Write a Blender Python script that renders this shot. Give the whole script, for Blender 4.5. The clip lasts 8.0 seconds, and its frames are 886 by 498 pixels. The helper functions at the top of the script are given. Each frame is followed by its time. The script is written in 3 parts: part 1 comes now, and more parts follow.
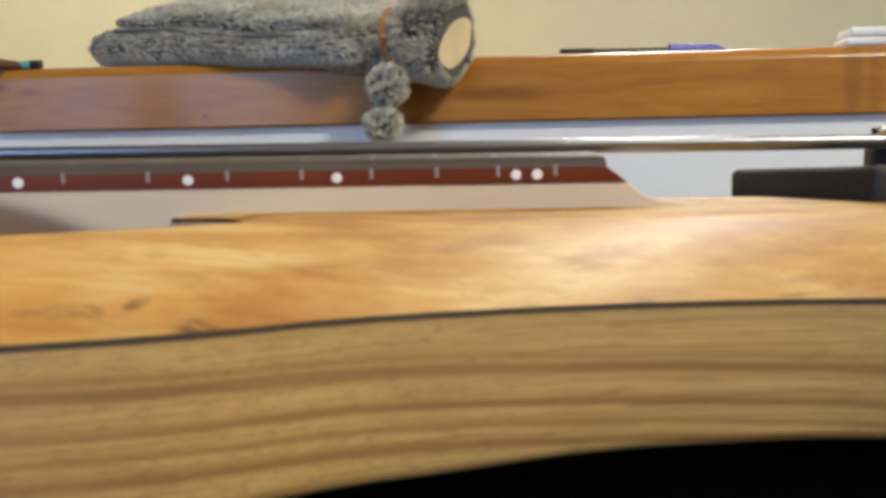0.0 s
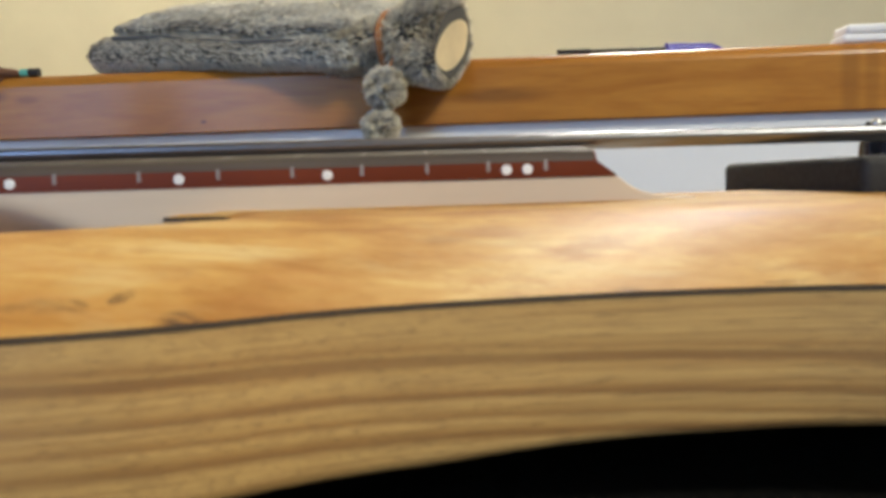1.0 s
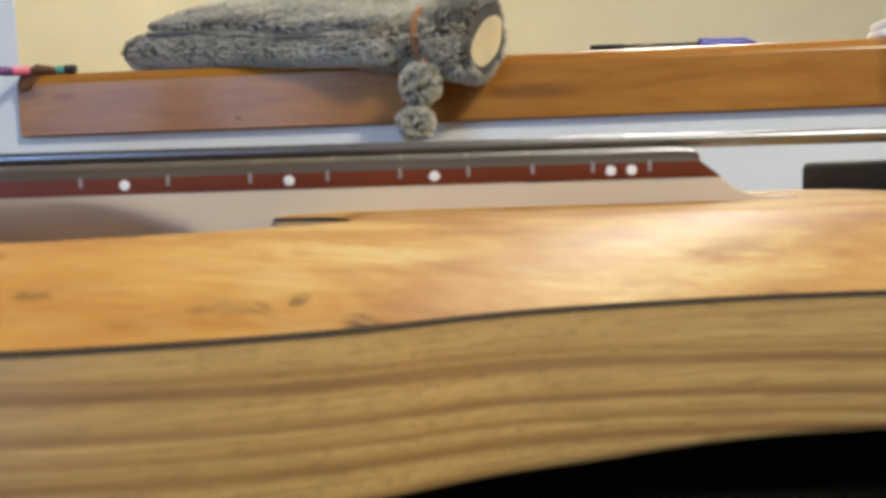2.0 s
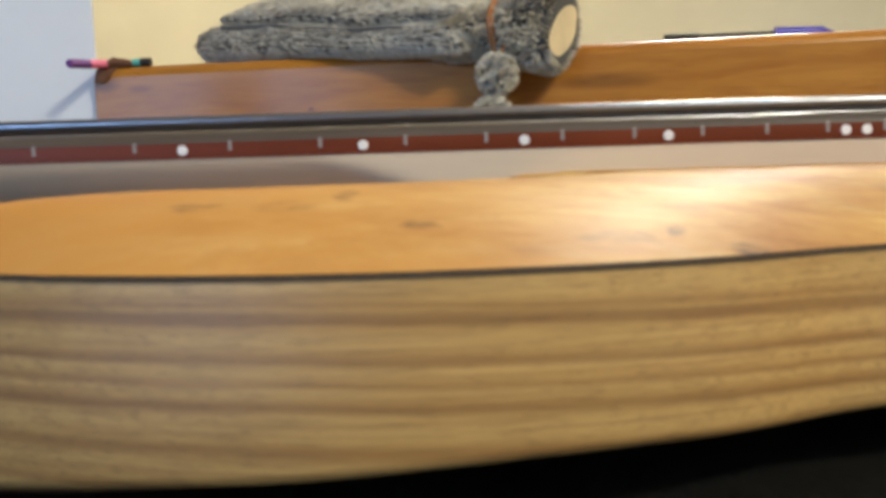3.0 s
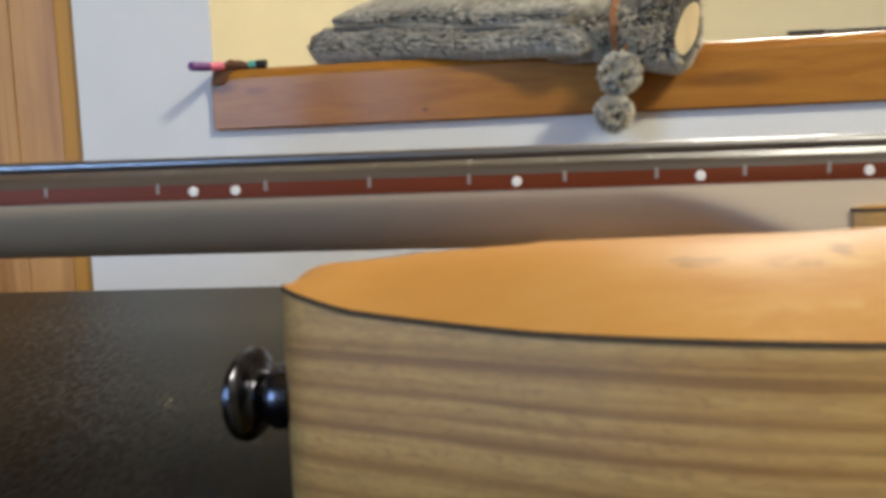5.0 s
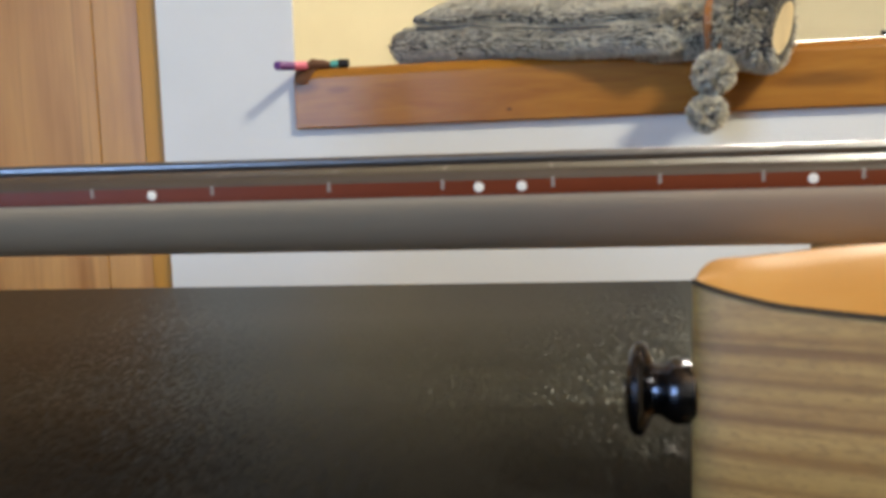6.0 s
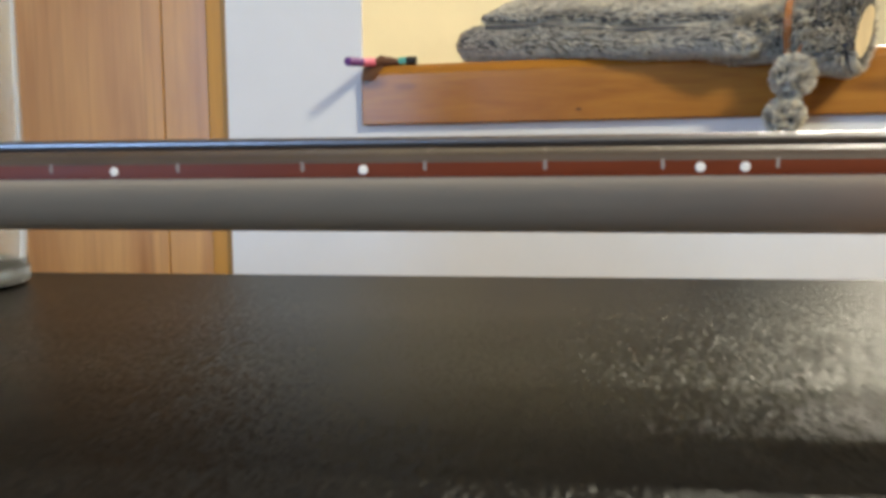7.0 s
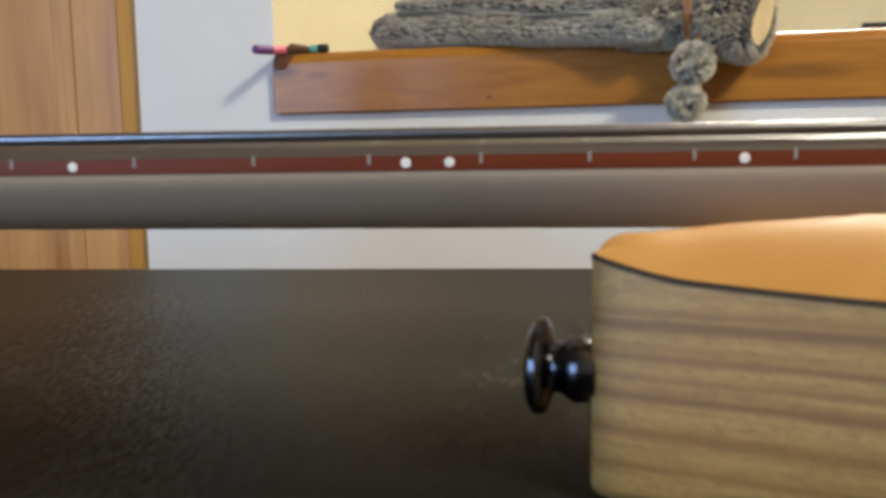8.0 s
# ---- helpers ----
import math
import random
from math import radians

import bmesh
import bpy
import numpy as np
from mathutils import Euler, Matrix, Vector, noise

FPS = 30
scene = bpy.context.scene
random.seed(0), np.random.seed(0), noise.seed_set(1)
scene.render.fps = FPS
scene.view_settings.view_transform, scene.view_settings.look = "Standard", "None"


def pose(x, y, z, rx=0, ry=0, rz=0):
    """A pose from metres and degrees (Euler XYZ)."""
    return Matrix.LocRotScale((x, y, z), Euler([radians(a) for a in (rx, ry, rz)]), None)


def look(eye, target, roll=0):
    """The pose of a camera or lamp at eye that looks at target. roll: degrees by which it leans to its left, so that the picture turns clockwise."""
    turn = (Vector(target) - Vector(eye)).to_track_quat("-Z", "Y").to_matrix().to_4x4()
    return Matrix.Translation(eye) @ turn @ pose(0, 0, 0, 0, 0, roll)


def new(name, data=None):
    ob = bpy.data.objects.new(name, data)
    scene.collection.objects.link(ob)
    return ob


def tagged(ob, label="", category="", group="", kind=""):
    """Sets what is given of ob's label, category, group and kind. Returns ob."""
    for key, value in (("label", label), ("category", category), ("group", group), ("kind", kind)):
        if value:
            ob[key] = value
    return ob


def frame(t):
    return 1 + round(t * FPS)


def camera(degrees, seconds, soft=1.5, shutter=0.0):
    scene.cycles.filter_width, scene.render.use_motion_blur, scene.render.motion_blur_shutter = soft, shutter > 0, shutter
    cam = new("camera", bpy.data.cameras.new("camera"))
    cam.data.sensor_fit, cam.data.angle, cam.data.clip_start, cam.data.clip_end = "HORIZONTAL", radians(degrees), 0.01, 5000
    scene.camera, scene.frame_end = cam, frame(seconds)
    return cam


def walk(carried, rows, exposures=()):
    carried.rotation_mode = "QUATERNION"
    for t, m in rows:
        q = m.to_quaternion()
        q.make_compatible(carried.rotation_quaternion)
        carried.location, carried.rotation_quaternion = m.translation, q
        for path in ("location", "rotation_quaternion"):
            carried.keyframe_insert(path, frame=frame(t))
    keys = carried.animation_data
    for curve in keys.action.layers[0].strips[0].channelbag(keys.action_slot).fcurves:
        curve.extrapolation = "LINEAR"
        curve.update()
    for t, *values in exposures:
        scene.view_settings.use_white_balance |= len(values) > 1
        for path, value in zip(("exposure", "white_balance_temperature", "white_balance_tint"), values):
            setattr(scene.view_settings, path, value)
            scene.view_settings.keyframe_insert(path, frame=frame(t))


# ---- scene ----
# ---------------------------------------------------------------- camera
cam = camera(58.7, 8.0, soft=3.8)
cam.data.dof.use_dof = True
cam.data.dof.focus_distance, cam.data.dof.aperture_fstop = 0.62, 42.0
# seconds, eye x y z, yaw to the left, pitch, roll
PATH = [
    (0, 0.61546, -0.17505, 0.05315, -2.354, -5.167, -0.978),
    (0.5, 0.61564, -0.17399, 0.05449, -2.751, -5.188, -1.378),
    (1, 0.61770, -0.17541, 0.05127, -2.231, -4.861, -1.721),
    (1.2, 0.61567, -0.17525, 0.04915, -2.020, -4.827, -1.796),
    (2.3, 0.58454, -0.17781, 0.05488, -0.941, -5.357, -1.816),
    (2.5, 0.57434, -0.17811, 0.05513, -0.573, -5.344, -1.894),
    (3, 0.54947, -0.17881, 0.04578, 0.457, -5.223, -1.792),
    (3.5, 0.53869, -0.17788, 0.04847, 1.046, -5.066, -1.284),
    (4, 0.52860, -0.17898, 0.04898, 2.138, -5.122, -1.229),
    (4.5, 0.51068, -0.18354, 0.05085, 3.742, -5.327, -1.104),
    (5, 0.48559, -0.17980, 0.05666, 4.101, -5.733, -1.904),
    (5.2, 0.47229, -0.18035, 0.06041, 4.488, -6.010, -2.104),
    (6.3, 0.40821, -0.18570, 0.05505, 6.228, -5.368, -1.585),
    (6.5, 0.39724, -0.18621, 0.05332, 6.581, -5.225, -1.590),
    (7, 0.37843, -0.18961, 0.05191, 7.185, -5.309, -0.394),
    (7.5, 0.40930, -0.18442, 0.05082, 5.856, -6.167, -0.261),
    (8, 0.43941, -0.17951, 0.05354, 5.202, -6.295, -0.807),
]

# seconds, stops, white balance in kelvin, tint
EXPOSURES = [(0.0, -0.50, 6050, 10), (2.5, -0.46, 6150, 10), (3.5, -0.36, 6320, 10), (4.5, -0.40, 6350, 10), (5.0, -0.42, 6480, 10), (6.5, -0.20, 6600, 10), (7.0, -0.22, 6600, 10), (8.0, -0.36, 6620, 10)]


def aim(x, y, z, yaw, pitch, roll):
    a, b = radians(yaw), radians(pitch)
    way = Vector((-math.sin(a) * math.cos(b), math.cos(a) * math.cos(b), math.sin(b)))
    return look((x, y, z), Vector((x, y, z)) + way, roll)


walk(cam, [(row[0], aim(*row[1:])) for row in PATH], EXPOSURES)

# ---------------------------------------------------------------- light
world = bpy.data.worlds.new("world")
scene.world = world
world.use_nodes = True
sky = world.node_tree.nodes.new("ShaderNodeTexSky")
sky.sky_type, sky.sun_disc = "NISHITA", False
sky.sun_elevation, sky.sun_rotation = radians(35), radians(200)
world.node_tree.links.new(sky.outputs[0], world.node_tree.nodes["Background"].inputs[0])
world.node_tree.nodes["Background"].inputs[1].default_value = 0.12


def lamp(name, kind, place, target, watts, colour, size, size_y=None):
    data = bpy.data.lights.new(name, kind)
    data.energy, data.color = watts, colour
    if kind == "AREA":
        data.size = size
        if size_y:
            data.shape, data.size_y = "RECTANGLE", size_y
    else:
        data.shadow_soft_size = size
    if kind == "SPOT":
        data.spot_size, data.spot_blend = radians(62), 0.6
    ob = new(name, data)
    ob.matrix_world = look(place, target)
    return ob


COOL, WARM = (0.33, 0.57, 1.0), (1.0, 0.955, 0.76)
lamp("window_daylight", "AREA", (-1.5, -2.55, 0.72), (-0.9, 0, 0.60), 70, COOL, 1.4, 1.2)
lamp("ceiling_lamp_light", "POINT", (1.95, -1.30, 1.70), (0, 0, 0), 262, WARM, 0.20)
lamp("far_room_lamp_light", "POINT", (-0.60, 0.96, 1.62), (0, 0, 0), 155, (1.0, 0.95, 0.77), 0.06)
lamp("downlight", "SPOT", (1.62, 2.60, 2.54), (0.55, 0.0, 0.0), 400, (1.0, 0.95, 0.80), 0.06)
lamp("downlight", "SPOT", (1.76, 2.62, 1.42), (0.55, 0.0, 0.0), 95, (1.0, 0.94, 0.81), 0.05)

# ---------------------------------------------------------------- materials


class Nodes:
    """A node material with a Principled shader, built step by step."""

    def __init__(self, name, rough=0.5, metal=0.0, coat=0.0, colour=None):
        self.m = bpy.data.materials.new(name)
        self.m.use_nodes = True
        self.t = self.m.node_tree
        self.p = self.t.nodes["Principled BSDF"]
        self.p.inputs["Roughness"].default_value = rough
        self.p.inputs["Metallic"].default_value = metal
        self.p.inputs["Coat Weight"].default_value = coat
        self.p.inputs["Coat Roughness"].default_value = 0.12
        if colour:
            self.p.inputs["Base Color"].default_value = (*colour, 1)

    def node(self, kind):
        return self.t.nodes.new(kind)

    def link(self, a, b):
        self.t.links.new(a, b)

    def coords(self, scale=(1, 1, 1), turn=(0, 0, 0), kind="Object"):
        tc, mp = self.node("ShaderNodeTexCoord"), self.node("ShaderNodeMapping")
        mp.inputs["Scale"].default_value = scale
        mp.inputs["Rotation"].default_value = [radians(a) for a in turn]
        self.link(tc.outputs[kind], mp.inputs[0])
        return mp.outputs[0]

    def noise(self, vector, scale, detail=4.0, rough=0.55, distort=0.0):
        n = self.node("ShaderNodeTexNoise")
        n.inputs["Scale"].default_value, n.inputs["Detail"].default_value = scale, detail
        n.inputs["Roughness"].default_value, n.inputs["Distortion"].default_value = rough, distort
        self.link(vector, n.inputs["Vector"])
        return n.outputs["Fac"]

    def ramp(self, fac, stops):
        n = self.node("ShaderNodeValToRGB")
        el = n.color_ramp.elements
        while len(el) < len(stops):
            el.new(0.5)
        for e, (at, c) in zip(el, stops):
            e.position, e.color = at, (*c, 1) if len(c) == 3 else c
        self.link(fac, n.inputs[0])
        return n.outputs[0]

    def grey(self, fac, a, b, lo=0.0, hi=1.0):
        return self.ramp(fac, [(lo, (a, a, a)), (hi, (b, b, b))])

    def mix(self, fac, a, b, how="MIX"):
        n = self.node("ShaderNodeMix")
        n.data_type, n.blend_type = "RGBA", how
        if isinstance(fac, float):
            n.inputs[0].default_value = fac
        else:
            self.link(fac, n.inputs[0])
        for socket, value in ((n.inputs[6], a), (n.inputs[7], b)):
            if isinstance(value, tuple):
                socket.default_value = (*value, 1)
            else:
                self.link(value, socket)
        return n.outputs[2]

    def colour(self, out):
        self.link(out, self.p.inputs["Base Color"])
        return self

    def rough(self, out):
        self.link(out, self.p.inputs["Roughness"])
        return self

    def bump(self, height, strength, distance):
        n = self.node("ShaderNodeBump")
        n.inputs["Strength"].default_value, n.inputs["Distance"].default_value = strength, distance
        self.link(height, n.inputs["Height"])
        self.link(n.outputs[0], self.p.inputs["Normal"])
        return self


def spot(n, vec, at, size):
    """A mask, 1 in the middle of a stretched spot and 0 outside it."""
    mp = n.node("ShaderNodeMapping")
    mp.vector_type = "TEXTURE"
    mp.inputs["Location"].default_value, mp.inputs["Scale"].default_value = at, size
    n.link(vec, mp.inputs[0])
    g = n.node("ShaderNodeTexGradient")
    g.gradient_type = "SPHERICAL"
    n.link(mp.outputs[0], g.inputs[0])
    return g.outputs["Fac"]


def wood_top():
    n = Nodes("varnished_honey_wood", 0.5, coat=0.15)
    n.p.inputs["Coat Roughness"].default_value = 0.40
    n.p.inputs["Specular IOR Level"].default_value = 0.10
    shift = n.node("ShaderNodeMix")
    shift.data_type = "VECTOR"
    shift.inputs[0].default_value = 0.0045
    nz = n.node("ShaderNodeTexNoise")
    nz.inputs["Scale"].default_value, nz.inputs["Detail"].default_value = 260.0, 4.0
    n.link(n.coords((0.6, 1, 1)), nz.inputs["Vector"])
    n.link(n.coords(), shift.inputs[4])
    n.link(nz.outputs["Color"], shift.inputs[5])
    v = shift.outputs[1]
    big = n.noise(n.coords((24, 60, 50)), 1.0, 5, 0.62, 0.25)
    patch = n.noise(n.coords((46, 95, 80)), 1.0, 5, 0.65, 0.2)
    fine = n.noise(n.coords((18, 520, 300)), 1.0, 5, 0.62)
    c = n.ramp(big, [(0.30, (0.290, 0.120, 0.022)), (0.42, (0.440, 0.220, 0.048)), (0.54, (0.550, 0.320, 0.090)), (0.64, (0.640, 0.435, 0.165)), (0.76, (0.420, 0.200, 0.042))])
    pale = n.noise(n.coords((28, 55, 90)), 1.0, 4, 0.6, 0.2)
    c = n.mix(n.grey(pale, 0.0, 0.50, 0.54, 0.68), c, (0.583, 0.444, 0.203))
    c = n.mix(n.grey(patch, 0.0, 0.66, 0.49, 0.66), c, (0.310, 0.120, 0.019))
    c = n.mix(n.grey(fine, 0.0, 0.40, 0.45, 0.72), c, (0.447, 0.194, 0.049))
    along = n.node("ShaderNodeSeparateXYZ")
    n.link(n.coords(), along.inputs[0])
    c = n.mix(n.grey(along.outputs["X"], 0.85, 0.0, 0.50, 0.58), c, (0.52, 0.245, 0.056))
    speck = n.noise(n.coords((140, 420, 100)), 2.0, 4, 0.7)
    for at, size, depth in (((0.5885, -0.0772, 0.036), (0.0036, 0.0030, 0.02), 1.0), ((0.5800, -0.0730, 0.037), (0.0018, 0.0020, 0.02), 0.7),
                            ((0.5745, -0.0758, 0.037), (0.0030, 0.0016, 0.02), 0.55), ((0.5700, -0.0762, 0.037), (0.0060, 0.0020, 0.02), 0.4), ((0.5452, -0.0744, 0.039), (0.0040, 0.0017, 0.02), 0.55),
                            ((0.5350, -0.0635, 0.043), (0.0022, 0.0034, 0.02), 0.55), ((0.5266, -0.0680, 0.0415), (0.0060, 0.0020, 0.02), 0.4), ((0.5132, -0.0668, 0.0413), (0.0048, 0.0017, 0.02), 0.5),
                            ((0.6720, -0.0625, 0.036), (0.0060, 0.0012, 0.02), 0.5), ((0.6480, -0.0640, 0.036), (0.0040, 0.0012, 0.02), 0.5)):
        m = n.node("ShaderNodeMath")
        m.operation = "MULTIPLY"
        n.link(n.grey(spot(n, v, (at[0], at[1] + 0.0026, at[2] + 0.002), size), 0.0, depth, 0.05, 0.5), m.inputs[0])
        n.link(n.grey(speck, 0.1, 1.0, 0.38, 0.58), m.inputs[1])
        c = n.mix(m.outputs[0], c, (0.10, 0.052, 0.024))
    n.colour(c).rough(n.grey(big, 0.54, 0.66, 0.3, 0.7))
    return n.bump(fine, 0.06, 0.0004).m


def wood_side():
    """Long straight growth rings lie one over another through the block."""
    n = Nodes("oiled_olive_brown_wood", 0.46, coat=0.8)
    n.p.inputs["Coat Roughness"].default_value = 0.48
    sep = n.node("ShaderNodeSeparateXYZ")
    n.link(n.coords(), sep.inputs[0])

    def sums(operation, a, b):
        k = n.node("ShaderNodeMath")
        k.operation = operation
        for socket, value in zip(k.inputs, (a, b)):
            if isinstance(value, float):
                socket.default_value = value
            else:
                n.link(value, socket)
        return k.outputs[0]

    dip = sums("MULTIPLY", sums("MAXIMUM", sums("SUBTRACT", sep.outputs["X"], 0.53), 0.0), 0.034)
    wave = sums("MULTIPLY", sums("SUBTRACT", n.noise(n.coords((9, 9, 60)), 1.0, 3, 0.5), 0.5), 0.0020)
    rag = sums("MULTIPLY", sums("SUBTRACT", n.noise(n.coords((70, 70, 700)), 1.0, 4, 0.6), 0.5), 0.0011)
    height = sums("MULTIPLY", sums("ADD", sums("ADD", sums("ADD", sep.outputs["Z"], dip), wave), rag), 22.0)
    pale, mid, rust, dark = (0.592, 0.352, 0.110), (0.512, 0.289, 0.082), (0.366, 0.180, 0.047), (0.276, 0.130, 0.034)
    rings = [(0.0, mid), (0.0040, mid), (0.0062, pale), (0.0075, rust), (0.0083, mid), (0.0110, pale), (0.0123, rust), (0.0130, rust), (0.0137, mid), (0.0152, pale), (0.0172, pale), (0.0181, dark), (0.0187, rust), (0.0193, mid),
             (0.0203, pale), (0.0210, rust), (0.0218, mid), (0.0232, pale), (0.0240, dark), (0.0246, rust), (0.0252, mid), (0.0268, pale), (0.0282, mid), (0.0289, dark), (0.0298, dark), (0.0304, mid), (0.0311, rust), (0.0318, mid), (0.0330, pale), (0.0420, mid)]
    c = n.ramp(height, [(z * 22.0, colour) for z, colour in rings])
    fine = n.noise(n.coords((22, 600, 600)), 1.0, 5, 0.65)
    pores = n.noise(n.coords((80, 1500, 1500)), 1.0, 4, 0.7)
    broad = n.noise(n.coords((6, 90, 90)), 1.0, 3)
    lines = n.noise(n.coords((5, 90, 1250)), 1.0, 4, 0.6, 0.15)
    c = n.mix(n.grey(lines, 0.0, 0.60, 0.47, 0.64), c, rust)
    c = n.mix(n.grey(fine, 0.0, 0.5, 0.45, 0.75), c, (0.300, 0.157, 0.050))
    c = n.mix(n.grey(broad, 0.0, 0.40, 0.48, 0.75), c, (0.500, 0.300, 0.090))
    c = n.mix(n.grey(pores, 0.0, 0.55, 0.52, 0.70), c, (0.209, 0.108, 0.033))
    n.colour(c)
    return n.bump(pores, 0.25, 0.0004).m


def streaked(name, light, dark, along, rough=0.4, coat=0.0, across=260.0, length=6.0, big=1.0, bump=0.08):
    """Straight-grained wood, its grain along 'x' or 'z'."""
    n = Nodes(name, rough, coat=coat)
    n.p.inputs["Coat Roughness"].default_value = 0.26
    stretch = lambda a, b: {"x": (a, b, b), "z": (b, b, a)}[along]
    grain = n.noise(n.coords(stretch(length, across)), 1.0, 5, 0.62, 0.2)
    cloud = n.noise(n.coords(stretch(length * 0.6, across * 0.13)), 1.0, 4, 0.55, 0.6)
    line = n.noise(n.coords(stretch(length * 0.25, across * 0.5)), 1.0, 3, 0.7)
    mid = tuple((a + b) / 2 for a, b in zip(light, dark))
    c = n.ramp(cloud, [(0.28, dark), (0.5, mid), (0.72, light)])
    c = n.mix(n.grey(grain, 0.0, 0.5 * big, 0.45, 0.8), c, tuple(x * 0.62 for x in dark))
    c = n.mix(n.grey(line, 0.0, 0.5 * big, 0.62, 0.72), c, tuple(x * 0.6 for x in dark))
    n.colour(c).rough(n.grey(cloud, rough * 0.85, rough * 1.2, 0.3, 0.7))
    return n.bump(grain, bump, 0.0006).m


def ledge_wood():
    n = Nodes("varnished_orange_pine", 0.42, coat=0.36)
    n.p.inputs["Coat Roughness"].default_value = 0.22
    n.p.inputs["Specular IOR Level"].default_value = 0.20
    v = n.coords((1, 1, 1), (0, 0, 6.43))
    grain = n.noise(n.coords((5, 150, 170), (0, 0, 6.43)), 1.0, 5, 0.62, 0.3)
    cloud = n.noise(n.coords((4, 40, 45), (0, 0, 6.43)), 1.0, 4, 0.6, 0.8)
    line = n.noise(n.coords((1.6, 60, 75), (0, 0, 6.43)), 1.0, 3, 0.7)
    c = n.ramp(cloud, [(0.28, (0.315, 0.118, 0.015)), (0.5, (0.385, 0.156, 0.021)), (0.72, (0.455, 0.198, 0.028))])
    c = n.mix(n.grey(grain, 0.0, 0.40, 0.45, 0.78), c, (0.236, 0.075, 0.009))
    c = n.mix(n.grey(line, 0.0, 0.40, 0.58, 0.70), c, (0.224, 0.072, 0.009))
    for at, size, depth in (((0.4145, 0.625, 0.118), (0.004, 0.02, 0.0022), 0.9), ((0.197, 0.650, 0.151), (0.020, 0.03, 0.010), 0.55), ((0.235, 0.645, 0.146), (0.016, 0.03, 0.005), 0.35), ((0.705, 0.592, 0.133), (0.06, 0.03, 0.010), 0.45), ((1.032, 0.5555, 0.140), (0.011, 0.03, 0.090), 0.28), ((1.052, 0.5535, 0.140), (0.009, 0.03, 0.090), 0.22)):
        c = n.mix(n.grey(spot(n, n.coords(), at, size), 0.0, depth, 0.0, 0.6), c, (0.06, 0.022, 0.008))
    dings = n.noise(n.coords(), 900.0, 2, 0.5)
    c = n.mix(n.grey(dings, 0.0, 0.8, 0.80, 0.84), c, (0.55, 0.40, 0.25))
    n.colour(c).rough(n.grey(cloud, 0.38, 0.48, 0.3, 0.7))
    return n.bump(grain, 0.04, 0.0005).m


def plaster(name, colour):
    n = Nodes(name, 0.75)
    a, b = n.noise(n.coords(), 5.0, 5, 0.6), n.noise(n.coords(), 260.0, 4, 0.6)
    c = n.ramp(a, [(0.3, tuple(x * 0.93 for x in colour)), (0.7, colour)])
    n.colour(c)
    return n.bump(b, 0.25, 0.0008).m


def table_laminate():
    """Worn black laminate: a dark ground and an even, broad sheen on a pebbled face."""
    n = Nodes("black_pebbled_laminate", 0.5)
    facets = n.node("ShaderNodeTexVoronoi")
    facets.inputs["Scale"].default_value = 1250.0
    n.link(n.coords((1, 0.30, 1)), facets.inputs["Vector"])
    lean, tilt, sum_, unit = (n.node("ShaderNodeVectorMath") for _ in range(4))
    lean.operation, tilt.operation, sum_.operation, unit.operation = "SUBTRACT", "MULTIPLY", "ADD", "NORMALIZE"
    lean.inputs[1].default_value, tilt.inputs[1].default_value = (0.5, 0.5, 0.5), (0.40, 0.22, 0.0)
    n.link(facets.outputs["Color"], lean.inputs[0])
    n.link(lean.outputs[0], tilt.inputs[0])
    n.link(tilt.outputs[0], sum_.inputs[0])
    pebbles = n.noise(n.coords((1, 0.5, 1)), 500.0, 2.0, 0.5)
    n.bump(pebbles, 0.40, 0.0010)
    n.link(n.p.inputs["Normal"].links[0].from_socket, sum_.inputs[1])
    n.link(sum_.outputs[0], unit.inputs[0])
    n.link(unit.outputs[0], n.p.inputs["Normal"])
    dust = n.noise(n.coords(), 14.0, 5, 0.65)
    c = n.ramp(dust, [(0.35, (0.007, 0.0068, 0.0064)), (0.7, (0.012, 0.0116, 0.0107))])
    n.colour(c)
    n.p.inputs["Specular IOR Level"].default_value = 0.0
    sheen = n.node("ShaderNodeBsdfGlossy")
    sheen.distribution = "BECKMANN"
    lw = n.node("ShaderNodeLayerWeight")
    lw.inputs[0].default_value = 0.49
    gloss = n.ramp(lw.outputs["Facing"], [(0.0, (0.01, 0.01, 0.01)), (0.60, (0.030, 0.030, 0.029)), (0.74, (0.060, 0.060, 0.057)), (0.86, (0.120, 0.120, 0.111)), (0.95, (0.18, 0.18, 0.168))])
    n.link(gloss, sheen.inputs["Color"])
    sheen.inputs["Roughness"].default_value = 0.42
    n.link(n.p.inputs["Normal"].links[0].from_socket, sheen.inputs["Normal"])
    both, out = n.node("ShaderNodeAddShader"), n.t.nodes["Material Output"]
    n.link(n.p.outputs[0], both.inputs[0])
    n.link(sheen.outputs[0], both.inputs[1])
    n.link(both.outputs[0], out.inputs["Surface"])
    return n.m


def plain(name, colour, rough=0.5, metal=0.0, coat=0.0, grain=300.0, bump=0.08, vary=0.12):
    n = Nodes(name, rough, metal, coat)
    a = n.noise(n.coords(), grain, 4)
    b = n.noise(n.coords(), grain * 0.07, 3)
    c = n.ramp(b, [(0.3, tuple(x * (1 - vary) for x in colour)), (0.7, tuple(min(1, x * (1 + vary * 0.5)) for x in colour))])
    n.colour(c).rough(n.grey(a, rough * 0.85, min(1, rough * 1.15), 0.3, 0.7))
    return n.bump(a, bump, 0.0004).m


